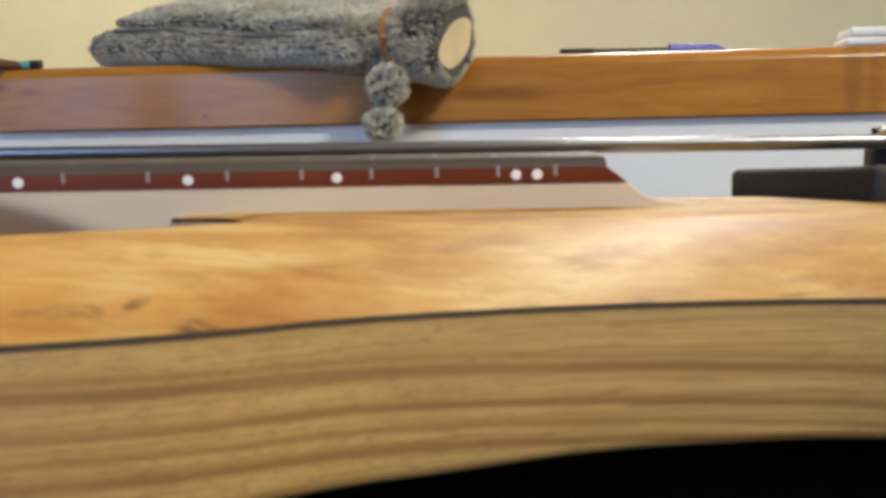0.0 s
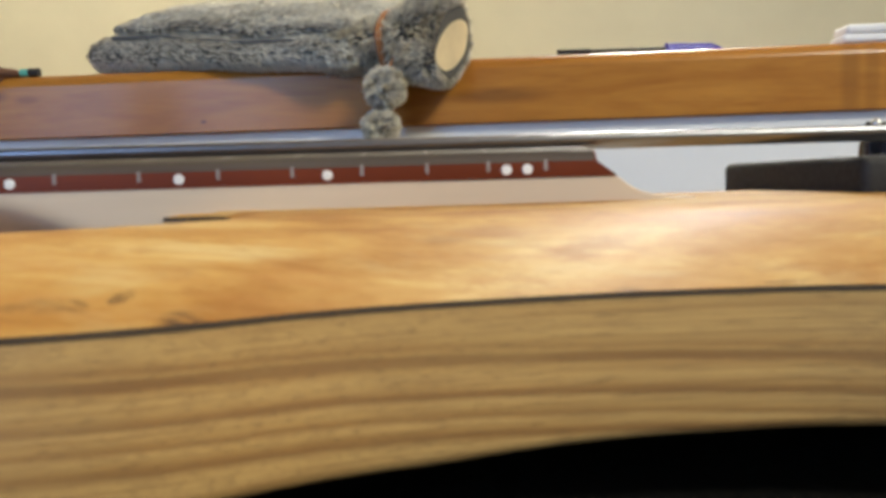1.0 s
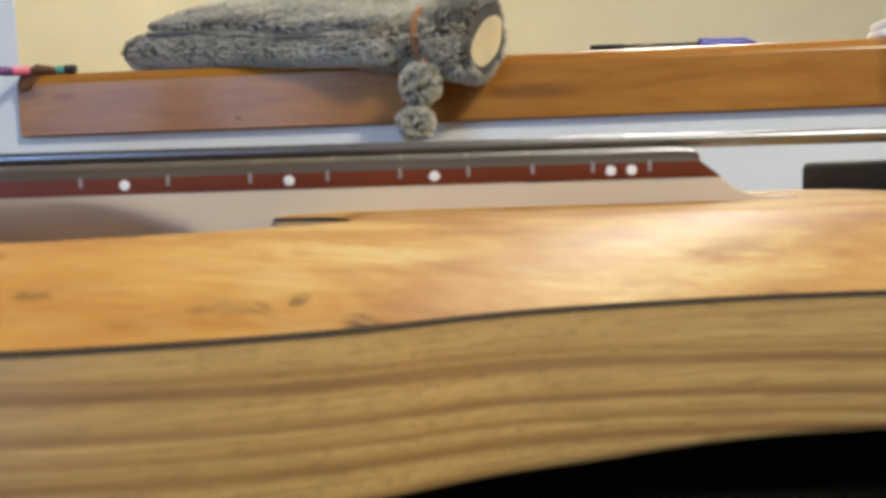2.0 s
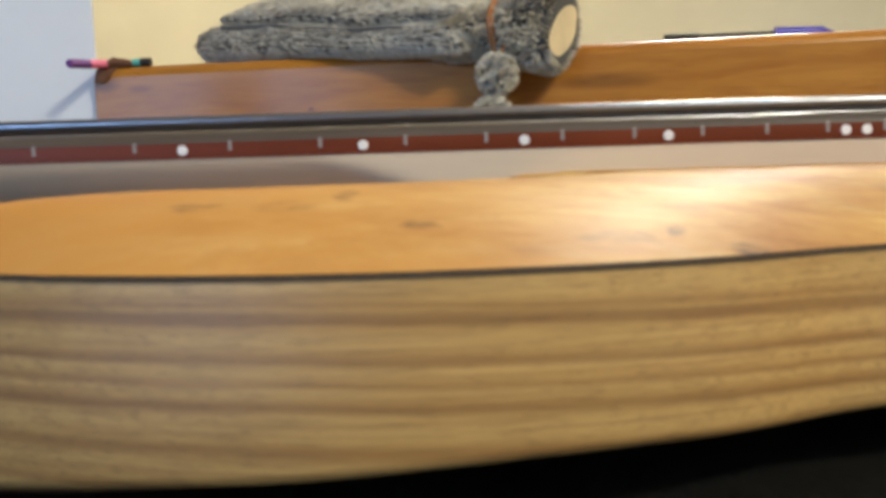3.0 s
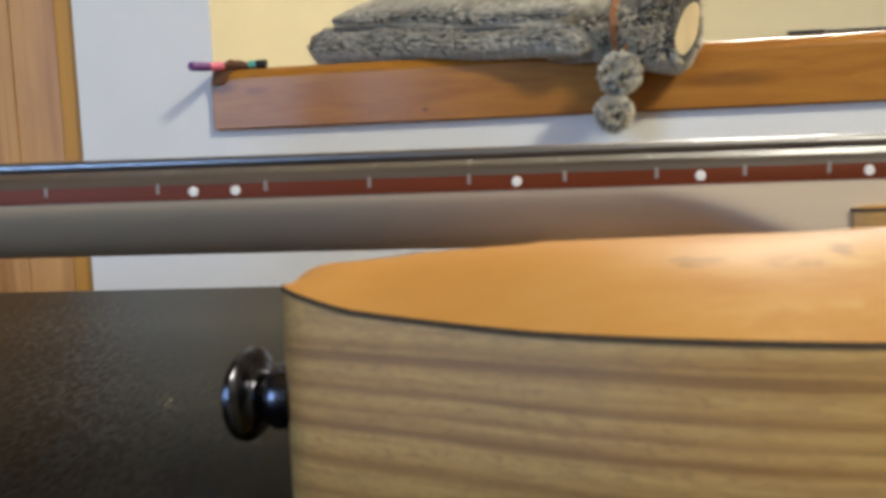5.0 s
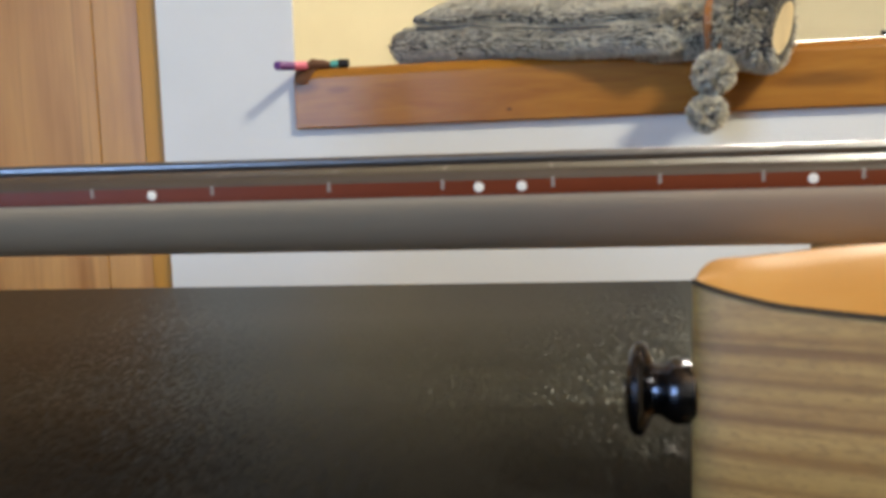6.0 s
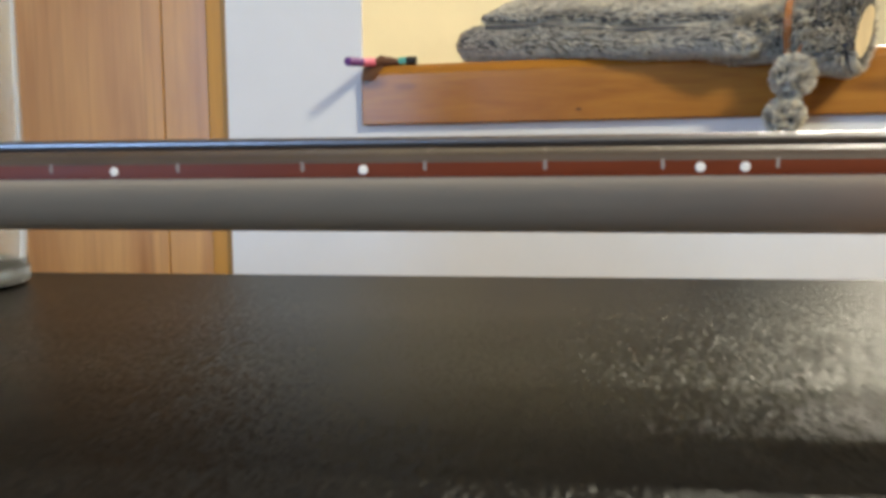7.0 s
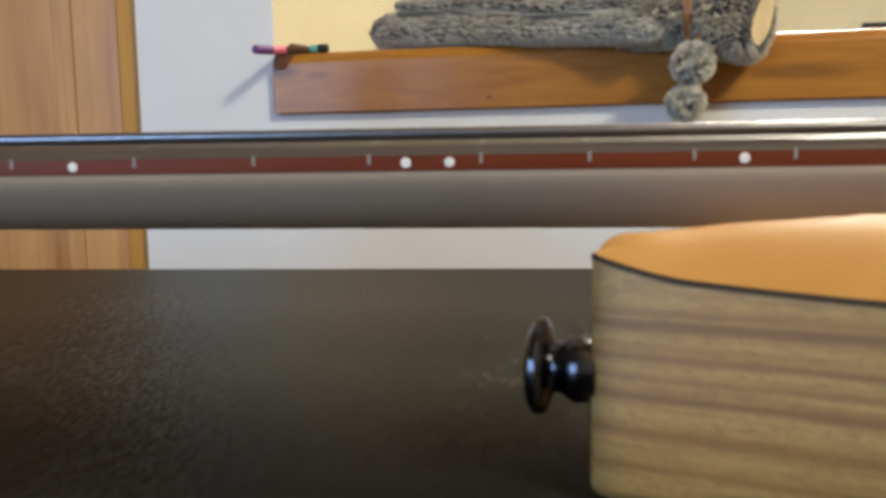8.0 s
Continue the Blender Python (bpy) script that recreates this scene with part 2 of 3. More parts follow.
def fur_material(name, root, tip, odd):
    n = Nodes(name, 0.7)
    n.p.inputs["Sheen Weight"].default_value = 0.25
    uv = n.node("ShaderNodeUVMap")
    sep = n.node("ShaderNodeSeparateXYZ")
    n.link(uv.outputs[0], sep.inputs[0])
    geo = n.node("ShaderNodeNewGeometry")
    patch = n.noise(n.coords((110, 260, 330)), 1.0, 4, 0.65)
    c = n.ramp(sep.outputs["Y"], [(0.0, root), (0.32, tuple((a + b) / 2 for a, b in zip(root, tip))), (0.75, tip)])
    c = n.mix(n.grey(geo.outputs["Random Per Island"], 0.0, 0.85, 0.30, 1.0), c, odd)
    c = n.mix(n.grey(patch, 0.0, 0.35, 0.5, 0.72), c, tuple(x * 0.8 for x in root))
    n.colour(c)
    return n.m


def glass():
    n = Nodes("clear_glass", 0.03)
    n.p.inputs["Transmission Weight"].default_value = 0.9
    n.p.inputs["IOR"].default_value = 1.48
    n.p.inputs["Base Color"].default_value = (0.90, 0.92, 0.90, 1)
    return n.m


M_TOP, M_SIDE = wood_top(), wood_side()
M_SEAM = plain("dark_veneer_line", (0.085, 0.060, 0.040), 0.85)
M_SEAM.node_tree.nodes["Principled BSDF"].inputs["Specular IOR Level"].default_value = 0.12
M_MAPLE = streaked("satin_maple", (0.655, 0.525, 0.375), (0.57, 0.445, 0.31), "x", 0.42, 0.0, 300, 10, 0.25, 0.03)
M_ROSE = streaked("red_brown_rosewood", (0.155, 0.034, 0.012), (0.100, 0.020, 0.007), "x", 0.40, 0.0, 500, 18, 0.7)
M_ROSE.node_tree.nodes["Principled BSDF"].inputs["Specular IOR Level"].default_value = 0.14
# the playing face is greyer than the red-brown sides of the board
M_FACE = streaked("grey_brown_rosewood", (0.100, 0.078, 0.062), (0.060, 0.045, 0.036), "x", 0.46, 0.0, 500, 18, 0.5, 0.03)
M_FACE.node_tree.nodes["Principled BSDF"].inputs["Specular IOR Level"].default_value = 0.22
M_STEEL = Nodes("string_steel", 0.36, 1.0, colour=(0.27, 0.275, 0.295)).m
M_FRET = plain("fret_nickel", (0.75, 0.74, 0.70), 0.32, 1.0, grain=900)
M_LINE = plain("pale_line_inlay", (0.27, 0.235, 0.215), 0.6)
M_DOT = plain("white_inlay", (0.82, 0.80, 0.76), 0.45)
M_BLACK = plain("black_plastic", (0.016, 0.014, 0.012), 0.70, grain=700)
M_CHROME = plain("black_chrome", (0.085, 0.085, 0.10), 0.20, 1.0, grain=200, bump=0.02)
M_TABLE = table_laminate()
M_WALL = plaster("white_wall_paint", (0.80, 0.80, 0.79))
M_CREAM = plaster("cream_wall_paint", (0.68, 0.63, 0.45))
# ceiling and grey walls stay unseen; dark tones hold down the bounced light
M_CEIL = streaked("unseen_dark_ceiling", (0.34, 0.22, 0.12), (0.26, 0.15, 0.075), "x", 0.5)
M_ROOM = plaster("unseen_wall_grey", (0.20, 0.20, 0.20))
M_FLOOR = streaked("floor_boards", (0.30, 0.18, 0.09), (0.20, 0.11, 0.05), "x", 0.45)
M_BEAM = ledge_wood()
M_DOOR = streaked("varnished_brown_door_wood", (0.68, 0.355, 0.108), (0.43, 0.185, 0.048), "z", 0.42, 0.4, 150, 4.0, 0.8, 0.05)
M_FRAME = streaked("varnished_amber_frame_wood", (0.63, 0.31, 0.036), (0.49, 0.21, 0.020), "z", 0.5, 0.0, 110, 3.0, 0.5, 0.05)
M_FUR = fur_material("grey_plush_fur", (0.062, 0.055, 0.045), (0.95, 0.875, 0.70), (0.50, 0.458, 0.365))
M_PLUSH = plain("grey_plush_backing", (0.10, 0.097, 0.095), 0.9)
M_LINING = plain("cream_lining", (0.78, 0.64, 0.40), 0.8, grain=500)
M_RIBBON = plain("brown_ribbon", (0.42, 0.16, 0.045), 0.5)
M_PAPER = plain("white_paper", (0.80, 0.79, 0.78), 0.7)
M_BLUE = plain("blue_plastic", (0.035, 0.025, 0.33), 0.3)
M_PURPLE = plain("purple_plastic", (0.15, 0.045, 0.22), 0.65)
M_PINK = plain("pink_plastic", (0.72, 0.16, 0.27), 0.65)
M_BROWN = plain("dark_brown_cloth", (0.12, 0.052, 0.024), 0.9)
M_TEAL = plain("teal_plastic", (0.10, 0.42, 0.33), 0.4)
M_GLASS = glass()

# ---------------------------------------------------------------- helpers for shapes


def mesh_of(name, bm, material, smooth=True):
    bmesh.ops.recalc_face_normals(bm, faces=bm.faces)
    data = bpy.data.meshes.new(name)
    for f in bm.faces:
        f.smooth = smooth
    bm.to_mesh(data)
    bm.free()
    if smooth:
        data.set_sharp_from_angle(angle=radians(38))
    data.materials.append(material)
    return data


def part(name, bm, material, parent=None, label="", smooth=True):
    """One mesh object from a bmesh in world places, under its thing."""
    ob = new(name, mesh_of(name, bm, material, smooth))
    if parent:
        ob.parent = parent
        if parent.parent is None:
            ob.matrix_parent_inverse = parent.matrix_basis.inverted()
    if label:
        ob["label"] = label
    return ob


def thing(name, base, label, category, group=""):
    ob = new(name)
    ob.location = base
    ob.empty_display_size = 0.02
    return tagged(ob, label, category, group)


def setting(name, bm, material, label, category, smooth=False):
    ob = new(name, mesh_of(name, bm, material, smooth))
    return tagged(ob, label, category, kind="structure")


def box(bm, lo, hi, m=None, bevel=0.0, segments=2):
    """A box between two corners, its edges rounded."""
    c = [(a + b) / 2 for a, b in zip(lo, hi)]
    s = [b - a for a, b in zip(lo, hi)]
    made = bmesh.ops.create_cube(bm, size=1.0, matrix=(m or Matrix()) @ Matrix.Translation(c) @ Matrix.Diagonal((*s, 1)))
    if bevel:
        edges = {e for v in made["verts"] for e in v.link_edges}
        bmesh.ops.bevel(bm, geom=list(edges), offset=bevel, segments=segments, affect="EDGES", profile=0.5)
    return bm


def loft(bm, rings, closed=True, caps=True):
    """Skin rings of equal length."""
    rows = [[bm.verts.new(p) for p in ring] for ring in rings]
    n = len(rows[0])
    for a, b in zip(rows, rows[1:]):
        for i in range(n if closed else n - 1):
            j = (i + 1) % n
            bm.faces.new((a[i], a[j], b[j], b[i]))
    if caps:
        bm.faces.new(rows[0][::-1])
        bm.faces.new(rows[-1])
    return rows


def turned(bm, m, profile, steps=28):
    """A body of revolution about m's z axis, from (radius, height) pairs."""
    rings = [[m @ Vector((r * math.cos(k * math.tau / steps), r * math.sin(k * math.tau / steps), h)) for k in range(steps)] for r, h in profile]
    loft(bm, rings)
    return bm


def rod(bm, a, b, r, steps=12, r2=None):
    a, b = Vector(a), Vector(b)
    m = Matrix.Translation(a) @ (b - a).to_track_quat("Z", "Y").to_matrix().to_4x4()
    return turned(bm, m, [(r, 0), (r if r2 is None else r2, (b - a).length)], steps)


def spline(points, per=8, closed=False):
    """Catmull-Rom through the points."""
    pts = [Vector(p) for p in points]
    n, out = len(pts), []
    for i in range(n if closed else n - 1):
        g = lambda k: pts[k % n] if closed else pts[max(0, min(n - 1, k))]
        p0, p1, p2, p3 = g(i - 1), g(i), g(i + 1), g(i + 2)
        for s in range(per):
            t = s / per
            out.append(0.5 * (2 * p1 + (p2 - p0) * t + (2 * p0 - 5 * p1 + 4 * p2 - p3) * t * t + (3 * p1 - p0 - 3 * p2 + p3) * t ** 3))
    if not closed:
        out.append(pts[-1])
    return out


def clamp(x, a=0.0, b=1.0):
    return max(a, min(b, x))


def between(x, table):
    """Piecewise linear look-up."""
    xs, ys = zip(*table)
    return float(np.interp(x, xs, ys))


# ---------------------------------------------------------------- the room
WALL = pose(0.185, 0.651, 0, 0, 0, -6.43)   # u along the ledge, v into the wall
LEDGE = 0.1708                                  # top of the ledge


def wall_box(name, lo, hi, material, label, category="wall", bevel=0.0):
    return setting(name, box(bmesh.new(), lo, hi, WALL, bevel), material, label, category)


wall_box("wall_north", (-0.163, 0.0095, -0.74), (2.66, 0.130, 0.1066), M_WALL, "matt white painted wall below the wooden ledge")
pier = bmesh.new()
loft(pier, [[WALL @ Vector((u, v, z)) for u, v in ((-0.163, 0.0095), (-0.0020, 0.0095), (-0.0010, 0.0105), (-0.110, 0.130), (-0.163, 0.130))] for z in (0.1066, 2.60)])
setting("wall_north_pier", pier, M_WALL, "matt white painted wall between door and opening", "wall")
wall_box("wall_north_lintel", (-0.0008, 0.0095, 2.05), (2.66, 0.130, 2.60), M_WALL, "matt white painted wall above the opening")
wall_box("wall_far", (-3.1, 2.40, -0.74), (2.44, 2.50, 2.60), M_CREAM, "cream painted wall of the room beyond the opening")
wall_box("wall_north_over_door", (-2.84, 0.0095, 1.322), (-0.1635, 0.130, 2.60), M_WALL, "matt white painted wall above the door")
wall_box("wall_north_west", (-2.84, 0.0095, -0.74), (-1.0605, 0.130, 1.32), M_WALL, "matt white painted wall beside the door")

# unseen room shell, its ceiling and walls kept dark to cut bounced light
setting("floor", box(bmesh.new(), (-3.0, -2.8, -0.80), (3.2, 3.6, -0.74)), M_FLOOR, "brown wooden floor boards", "floor")
setting("ceiling", box(bmesh.new(), (-3.0, -2.8, 2.60), (3.2, 3.6, 2.66)), M_CEIL, "unseen brown board ceiling, dark to cut bounced light", "ceiling")
setting("wall_west", box(bmesh.new(), (-2.75, -2.7, -0.74), (-2.65, 3.5, 2.60)), M_ROOM, "unseen matt grey side wall, dark to cut bounced light", "wall")
setting("wall_east", box(bmesh.new(), (2.85, -2.7, -0.74), (2.95, 3.5, 2.60)), M_ROOM, "unseen matt grey side wall, dark to cut bounced light", "wall")
south = bmesh.new()
for lo, hi in (((-2.65, -2.7, -0.74), (-2.3, -2.6, 2.60)), ((-0.7, -2.7, -0.74), (2.85, -2.6, 2.60)), ((-2.3, -2.7, -0.74), (-0.7, -2.6, 0.08)), ((-2.3, -2.7, 1.36), (-0.7, -2.6, 2.60))):
    box(south, lo, hi)
setting("wall_south", south, M_ROOM, "unseen matt grey wall with a window opening, dark to cut bounced light", "wall")

# door: two boards and the amber frame
door = setting("door_1", box(bmesh.new(), (-1.02, 0.022, -0.735), (-0.2530, 0.055, 1.28), WALL, 0.0012), M_DOOR, "varnished brown wooden door, closed, with plain boards", "door")
part("stile", box(bmesh.new(), (-0.2508, 0.021, -0.735), (-0.1937, 0.055, 1.28), WALL, 0.0006), M_DOOR, door, smooth=False)
frame_bm = bmesh.new()
box(frame_bm, (-0.1935, 0.019, -0.74), (-0.1632, 0.060, 1.32), WALL, 0.002)
box(frame_bm, (-1.06, 0.004, 1.285), (-0.1937, 0.06, 1.32), WALL, 0.003)
box(frame_bm, (-1.06, 0.004, -0.74), (-1.025, 0.06, 1.284), WALL, 0.003)
setting("door_frame", frame_bm, M_FRAME, "varnished amber wooden door frame", "door frame")

# ledge: moulded board with a rounded nose, running along the recess
ledge = bmesh.new()
NOSE = [(0.012, 0.1068), (0.0010, 0.1070), (0.0, 0.1080), (0.0, 0.1086), (0.0, 0.1586), (0.0, 0.1592), (0.0010, 0.1622), (0.0036, 0.1662), (0.0068, 0.1690), (0.0102, 0.1703), (0.0135, LEDGE), (0.0145, LEDGE), (0.300, LEDGE), (0.300, 0.1068)]
rings = []
for u, inset in ((0.0, 0.0016), (0.0016, 0.0), (0.4, 0), (0.8, 0), (1.3, 0), (2.65, 0)):
    rings.append([WALL @ Vector((u, v + (inset if v < 0.02 else 0), z - (inset if z > 0.15 else -inset * 0.5))) for v, z in NOSE])
loft(ledge, rings)
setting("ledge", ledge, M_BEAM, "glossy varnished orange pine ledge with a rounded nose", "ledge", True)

# ---------------------------------------------------------------- the table
table = thing("table", (0.45, -0.1, -0.74), "black table with a pebbled satin laminate top", "table")
part("tabletop", box(bmesh.new(), (-0.55, -0.50, -0.028), (1.35, 0.2155, 0.0), None, 0.0018), M_TABLE, table)
for x in (-0.50, 1.30):
    for y in (-0.45, 0.165):
        part("leg", box(bmesh.new(), (x - 0.025, y - 0.025, -0.74), (x + 0.025, y + 0.025, -0.0285), None, 0.003), M_BLACK, table)

# ---------------------------------------------------------------- the bass guitar
SCALE_LENGTH = 0.864
fret_x = lambda k: SCALE_LENGTH * (1 - 2 ** (-k / 12))
BOARD_LOW, BOARD_EDGE = 0.0516, 0.0562
board_width = lambda x: 0.040 + 0.022 * x / 0.648
END = 0.6595

bass = thing("bass_guitar", (0.7, 0.03, 0.0), "natural wood fretless electric bass lying on a black table", "bass guitar")

# outline of the body seen from above; the first stretch is the carved outer edge
OUTER = [(0.4522, -0.0562), (0.4513, -0.0590), (0.4535, -0.0611), (0.4582, -0.0632), (0.4660, -0.0661), (0.4785, -0.0706), (0.5030, -0.0795), (0.5300, -0.0850), (0.5560, -0.0848), (0.5840, -0.0795),
         (0.6090, -0.0698), (0.6380, -0.0645), (0.6620, -0.0634), (0.6840, -0.0648), (0.7200, -0.0730), (0.7800, -0.0920), (0.8400, -0.1080), (0.9000, -0.1120), (0.9600, -0.1000),
         (1.0020, -0.0680), (1.0200, -0.0200), (1.0250, 0.0300), (1.0200, 0.0850), (0.9950, 0.1300), (0.9500, 0.1600), (0.8900, 0.1700), (0.8300, 0.1620), (0.7800, 0.1450),
         (0.7300, 0.1270), (0.6800, 0.1180), (0.6400, 0.1220), (0.6000, 0.1300), (0.5600, 0.1290), (0.5300, 0.1150)]
INNER = [(0.5450, 0.1000), (0.5800, 0.0900), (0.6080, 0.0780), (0.6160, 0.0680), (0.6000, 0.0640), (0.5750, 0.0620), (0.5640, 0.0560), (0.5630, 0.0300), (0.5632, 0.0030),
         (0.5650, -0.0012), (0.5720, -0.0022), (0.5790, -0.0075), (0.5820, -0.0170), (0.5770, -0.0280), (0.5600, -0.0385), (0.5350, -0.0475), (0.4950, -0.0510), (0.4640, -0.0512), (0.4558, -0.0524)]
PER = 6
RIM = [Vector((p.x, p.y)) for p in spline([(x, y, 0) for x, y in OUTER + INNER], PER, True)]
CARVED = RIM[: (len(OUTER) - 1) * PER + 1]
seam_z = lambda x: 0.0347 + 0.0030 * clamp((0.492 - x) / 0.042) ** 1.5 + 0.0019 * clamp((0.464 - x) / 0.0127) ** 1.5
HORN_Z, TOP_Z = 0.0452, 0.0463


def edge_distance(points, line):
    """Distance of each point from a polyline, by numpy."""
    p = np.array(points)[:, None, :]
    a = np.array([tuple(v) for v in line[:-1]])[None]
    b = np.array([tuple(v) for v in line[1:]])[None]
    ab = b - a
    t = np.clip(((p - a) * ab).sum(2) / np.maximum((ab * ab).sum(2), 1e-12), 0, 1)
    return np.sqrt((((a + t[..., None] * ab) - p) ** 2).sum(2)).min(1)


def inside(points, ring):
    p, r = np.array(points), np.array([tuple(v) for v in ring])
    q = np.roll(r, -1, 0)
    x, y = p[:, 0][:, None], p[:, 1][:, None]
    cross = ((r[:, 1] > y) != (q[:, 1] > y)) & (x < (q[:, 0] - r[:, 0]) * (y - r[:, 1]) / (q[:, 1] - r[:, 1] + 1e-15) + r[:, 0])
    return cross.sum(1) % 2 == 1


def carve(x, d):
    """Height of the carved top at distance d from the outer edge."""
    wide = between(x, [(0.450, 0.0072), (0.456, 0.0096), (0.461, 0.0135), (0.468, 0.0180), (0.48, 0.0200), (0.50, 0.0235), (0.53, 0.033), (0.57, 0.040)])
    crest = between(x, [(0.4513, 0.0434), (0.458, 0.0436), (0.464, 0.0439), (0.472, 0.0447), (0.484, HORN_Z)])
    return seam_z(x) + (crest - seam_z(x)) * math.sin(math.pi / 2 * clamp(d / wide)) + (TOP_Z - HORN_Z) * clamp((d - 0.034) / 0.040)


def roll_off(x, y, d, s):
    """The inner side of the edge is rounded, most of all along the horn."""
    horn = clamp((0.590 - x) / 0.02) if y < -0.02 else 0.0
    return (0.0010 * (1 - clamp(s / 0.004)) ** 2 + horn * 0.0003 * (1 - clamp(s / 0.010)) ** 2) * clamp(d / 0.0114)


def body_top():
    from mathutils import geometry
    cand = [(x, y) for x in np.arange(0.452, 1.024, 0.0034) for y in np.arange(-0.114, 0.172, 0.0034)]
    keep = inside(cand, RIM) & (edge_distance(cand, RIM + RIM[:1]) > 0.0017)
    pts = list(RIM) + [Vector(c) for c, k in zip(cand, keep) if k]
    n = len(RIM)
    verts, _, faces, _, _, _ = geometry.delaunay_2d_cdt(pts, [(i, (i + 1) % n) for i in range(n)], [list(range(n))], 1, 1e-7)
    d = edge_distance([tuple(v) for v in verts], CARVED)
    soft = edge_distance([tuple(v) for v in verts], RIM[len(CARVED) - 1:] + RIM[:1])
    bm = bmesh.new()
    vs = []
    for v, dd, ss in zip(verts, d, soft):
        z = carve(v.x, dd) - roll_off(v.x, v.y, dd, ss)
        vs.append(bm.verts.new((v.x, v.y, z)))
    for f in faces:
        bm.faces.new([vs[i] for i in f])
    return bm


def rim_normals():
    out, n = [], len(RIM)
    for i in range(n):
        t = (RIM[(i + 1) % n] - RIM[i - 1]).normalized()
        out.append(Vector((-t.y, t.x)))   # points inwards on a rim that runs anticlockwise
    return out


RIM_IN = rim_normals()
if sum(a.x * b.y - b.x * a.y for a, b in zip(RIM, RIM[1:] + RIM[:1])) < 0:
    RIM_IN = [-v for v in RIM_IN]
RIM_D = edge_distance([tuple(v) for v in RIM], CARVED)
RIM_S = edge_distance([tuple(v) for v in RIM], RIM[len(CARVED) - 1:] + RIM[:1])


def rim_top(i):
    x, d = RIM[i].x, float(RIM_D[i])
    return carve(x, d) - roll_off(x, RIM[i].y, d, float(RIM_S[i]))


BACK_EDGE = [(0.44, 0.0004), (0.455, 0.0010), (0.468, 0.0018), (0.50, 0.0057), (0.53, 0.0081), (0.5475, 0.0095), (0.56, 0.0102), (0.575, 0.0106), (0.60, 0.0106), (0.62, 0.0108), (0.638, 0.0119), (0.65, 0.0124), (0.70, 0.0134), (0.78, 0.012), (0.88, 0.006), (0.95, 0.002), (1.1, 0.001)]


def back_edge(i):
    """Height of the lower edge: the back is cut away for the player on the near side."""
    p = RIM[i]
    return between(p.x, BACK_EDGE) if p.y < -0.045 and i < len(CARVED) else 0.0012


def ring_at(offset, height):
    return [(RIM[i].x + RIM_IN[i].x * offset(i), RIM[i].y + RIM_IN[i].y * offset(i), height(i)) for i in range(len(RIM))]


LINE = 0.0009
part("carved_top", body_top(), M_TOP, bass, "honey-coloured knotty carved wooden top with clear varnish")
seam = bmesh.new()
loft(seam, [ring_at(lambda i: 0.0004, lambda i: rim_top(i) + 0.00005), ring_at(lambda i: -0.00012, lambda i: rim_top(i) - 0.0001),
            ring_at(lambda i: -0.00012, lambda i: rim_top(i) - LINE), ring_at(lambda i: 0.0004, lambda i: rim_top(i) - LINE - 0.0001)], caps=False)
part("veneer_line", seam, M_SEAM, bass, "thin dark veneer line round the body")
shell = bmesh.new()
loft(shell, [ring_at(lambda i: 0.0, lambda i: rim_top(i) - LINE), ring_at(lambda i: 0.0, lambda i: (rim_top(i) + back_edge(i)) / 2), ring_at(lambda i: 0.0, lambda i: back_edge(i) + 0.0022),
             ring_at(lambda i: 0.0003, lambda i: back_edge(i) + 0.0012), ring_at(lambda i: 0.0012, lambda i: back_edge(i) + 0.0003),
             ring_at(lambda i: 0.0022, lambda i: back_edge(i)), ring_at(lambda i: 0.003 + back_edge(i) * between(RIM[i].x, [(0.455, 0.6), (0.468, 1.2), (0.50, 2.2), (0.53, 2.8), (0.60, 3.2)]), lambda i: back_edge(i) * 0.02)], caps=False)
shell.verts.ensure_lookup_table()
shell.faces.new([shell.verts[len(shell.verts) - len(RIM) + i] for i in range(len(RIM))])
part("body_back", shell, M_SIDE, bass, "olive-brown straight-grained wooden body block")


def neck():
    """From the nut to the heel: a rounded back that turns into a flat-sided heel block."""
    bm, rings, steps = bmesh.new(), [], 26
    for x in list(np.linspace(-0.002, 0.505, 18)) + list(np.linspace(0.509, 0.585, 24)) + [0.60, 0.62]:
        w = board_width(x)
        deep = 0.0135 + 0.0022 * clamp(x / 0.5)
        ring = [(x, 0.0002, BOARD_LOW), (x, w - 0.0002, BOARD_LOW)]
        for k in range(1, steps):
            c = math.cos(math.pi * k / steps)
            y, drop = w / 2 + (w / 2 - 0.0002) * c, deep * (1 - c * c) ** 0.74
            # the flat side of the heel sweeps in along a curve
            e = clamp((x - (0.512 + drop * 1.7)) / 0.024)
            e = e * e * (3 - 2 * e)
            flat_y = 0.0002 if c < 0 else w - 0.0002
            flat_drop = 0.0175 * min(1.0, 2.6 * min(k, steps - k) / steps)
            ring.append((x, y + (flat_y - y) * e, BOARD_LOW - drop - (flat_drop - drop) * e))
        rings.append(ring)
    loft(bm, rings)
    return bm


def heel_end():
    """The end of the neck behind the fingerboard, which sweeps down onto the body."""
    bm = bmesh.new()
    rings = []
    for x, z in ((0.62, BOARD_LOW), (0.6640, BOARD_LOW), (0.6650, 0.0509), (0.6672, 0.0491), (0.6698, 0.0479), (0.6730, 0.0471), (0.6770, 0.0467), (0.682, 0.0464)):
        w = board_width(min(x, 0.66))
        rings.append([(x, 0.0002, 0.036), (x, 0.0002, z - 0.0004), (x, 0.0006, z), (x, w - 0.0006, z), (x, w - 0.0002, z - 0.0004), (x, w - 0.0002, 0.036)])
    loft(bm, rings)
    return bm


part("neck", neck(), M_MAPLE, bass, "satin pale maple neck with a half-round back")
part("heel", heel_end(), M_MAPLE, bass)

board = bmesh.new()


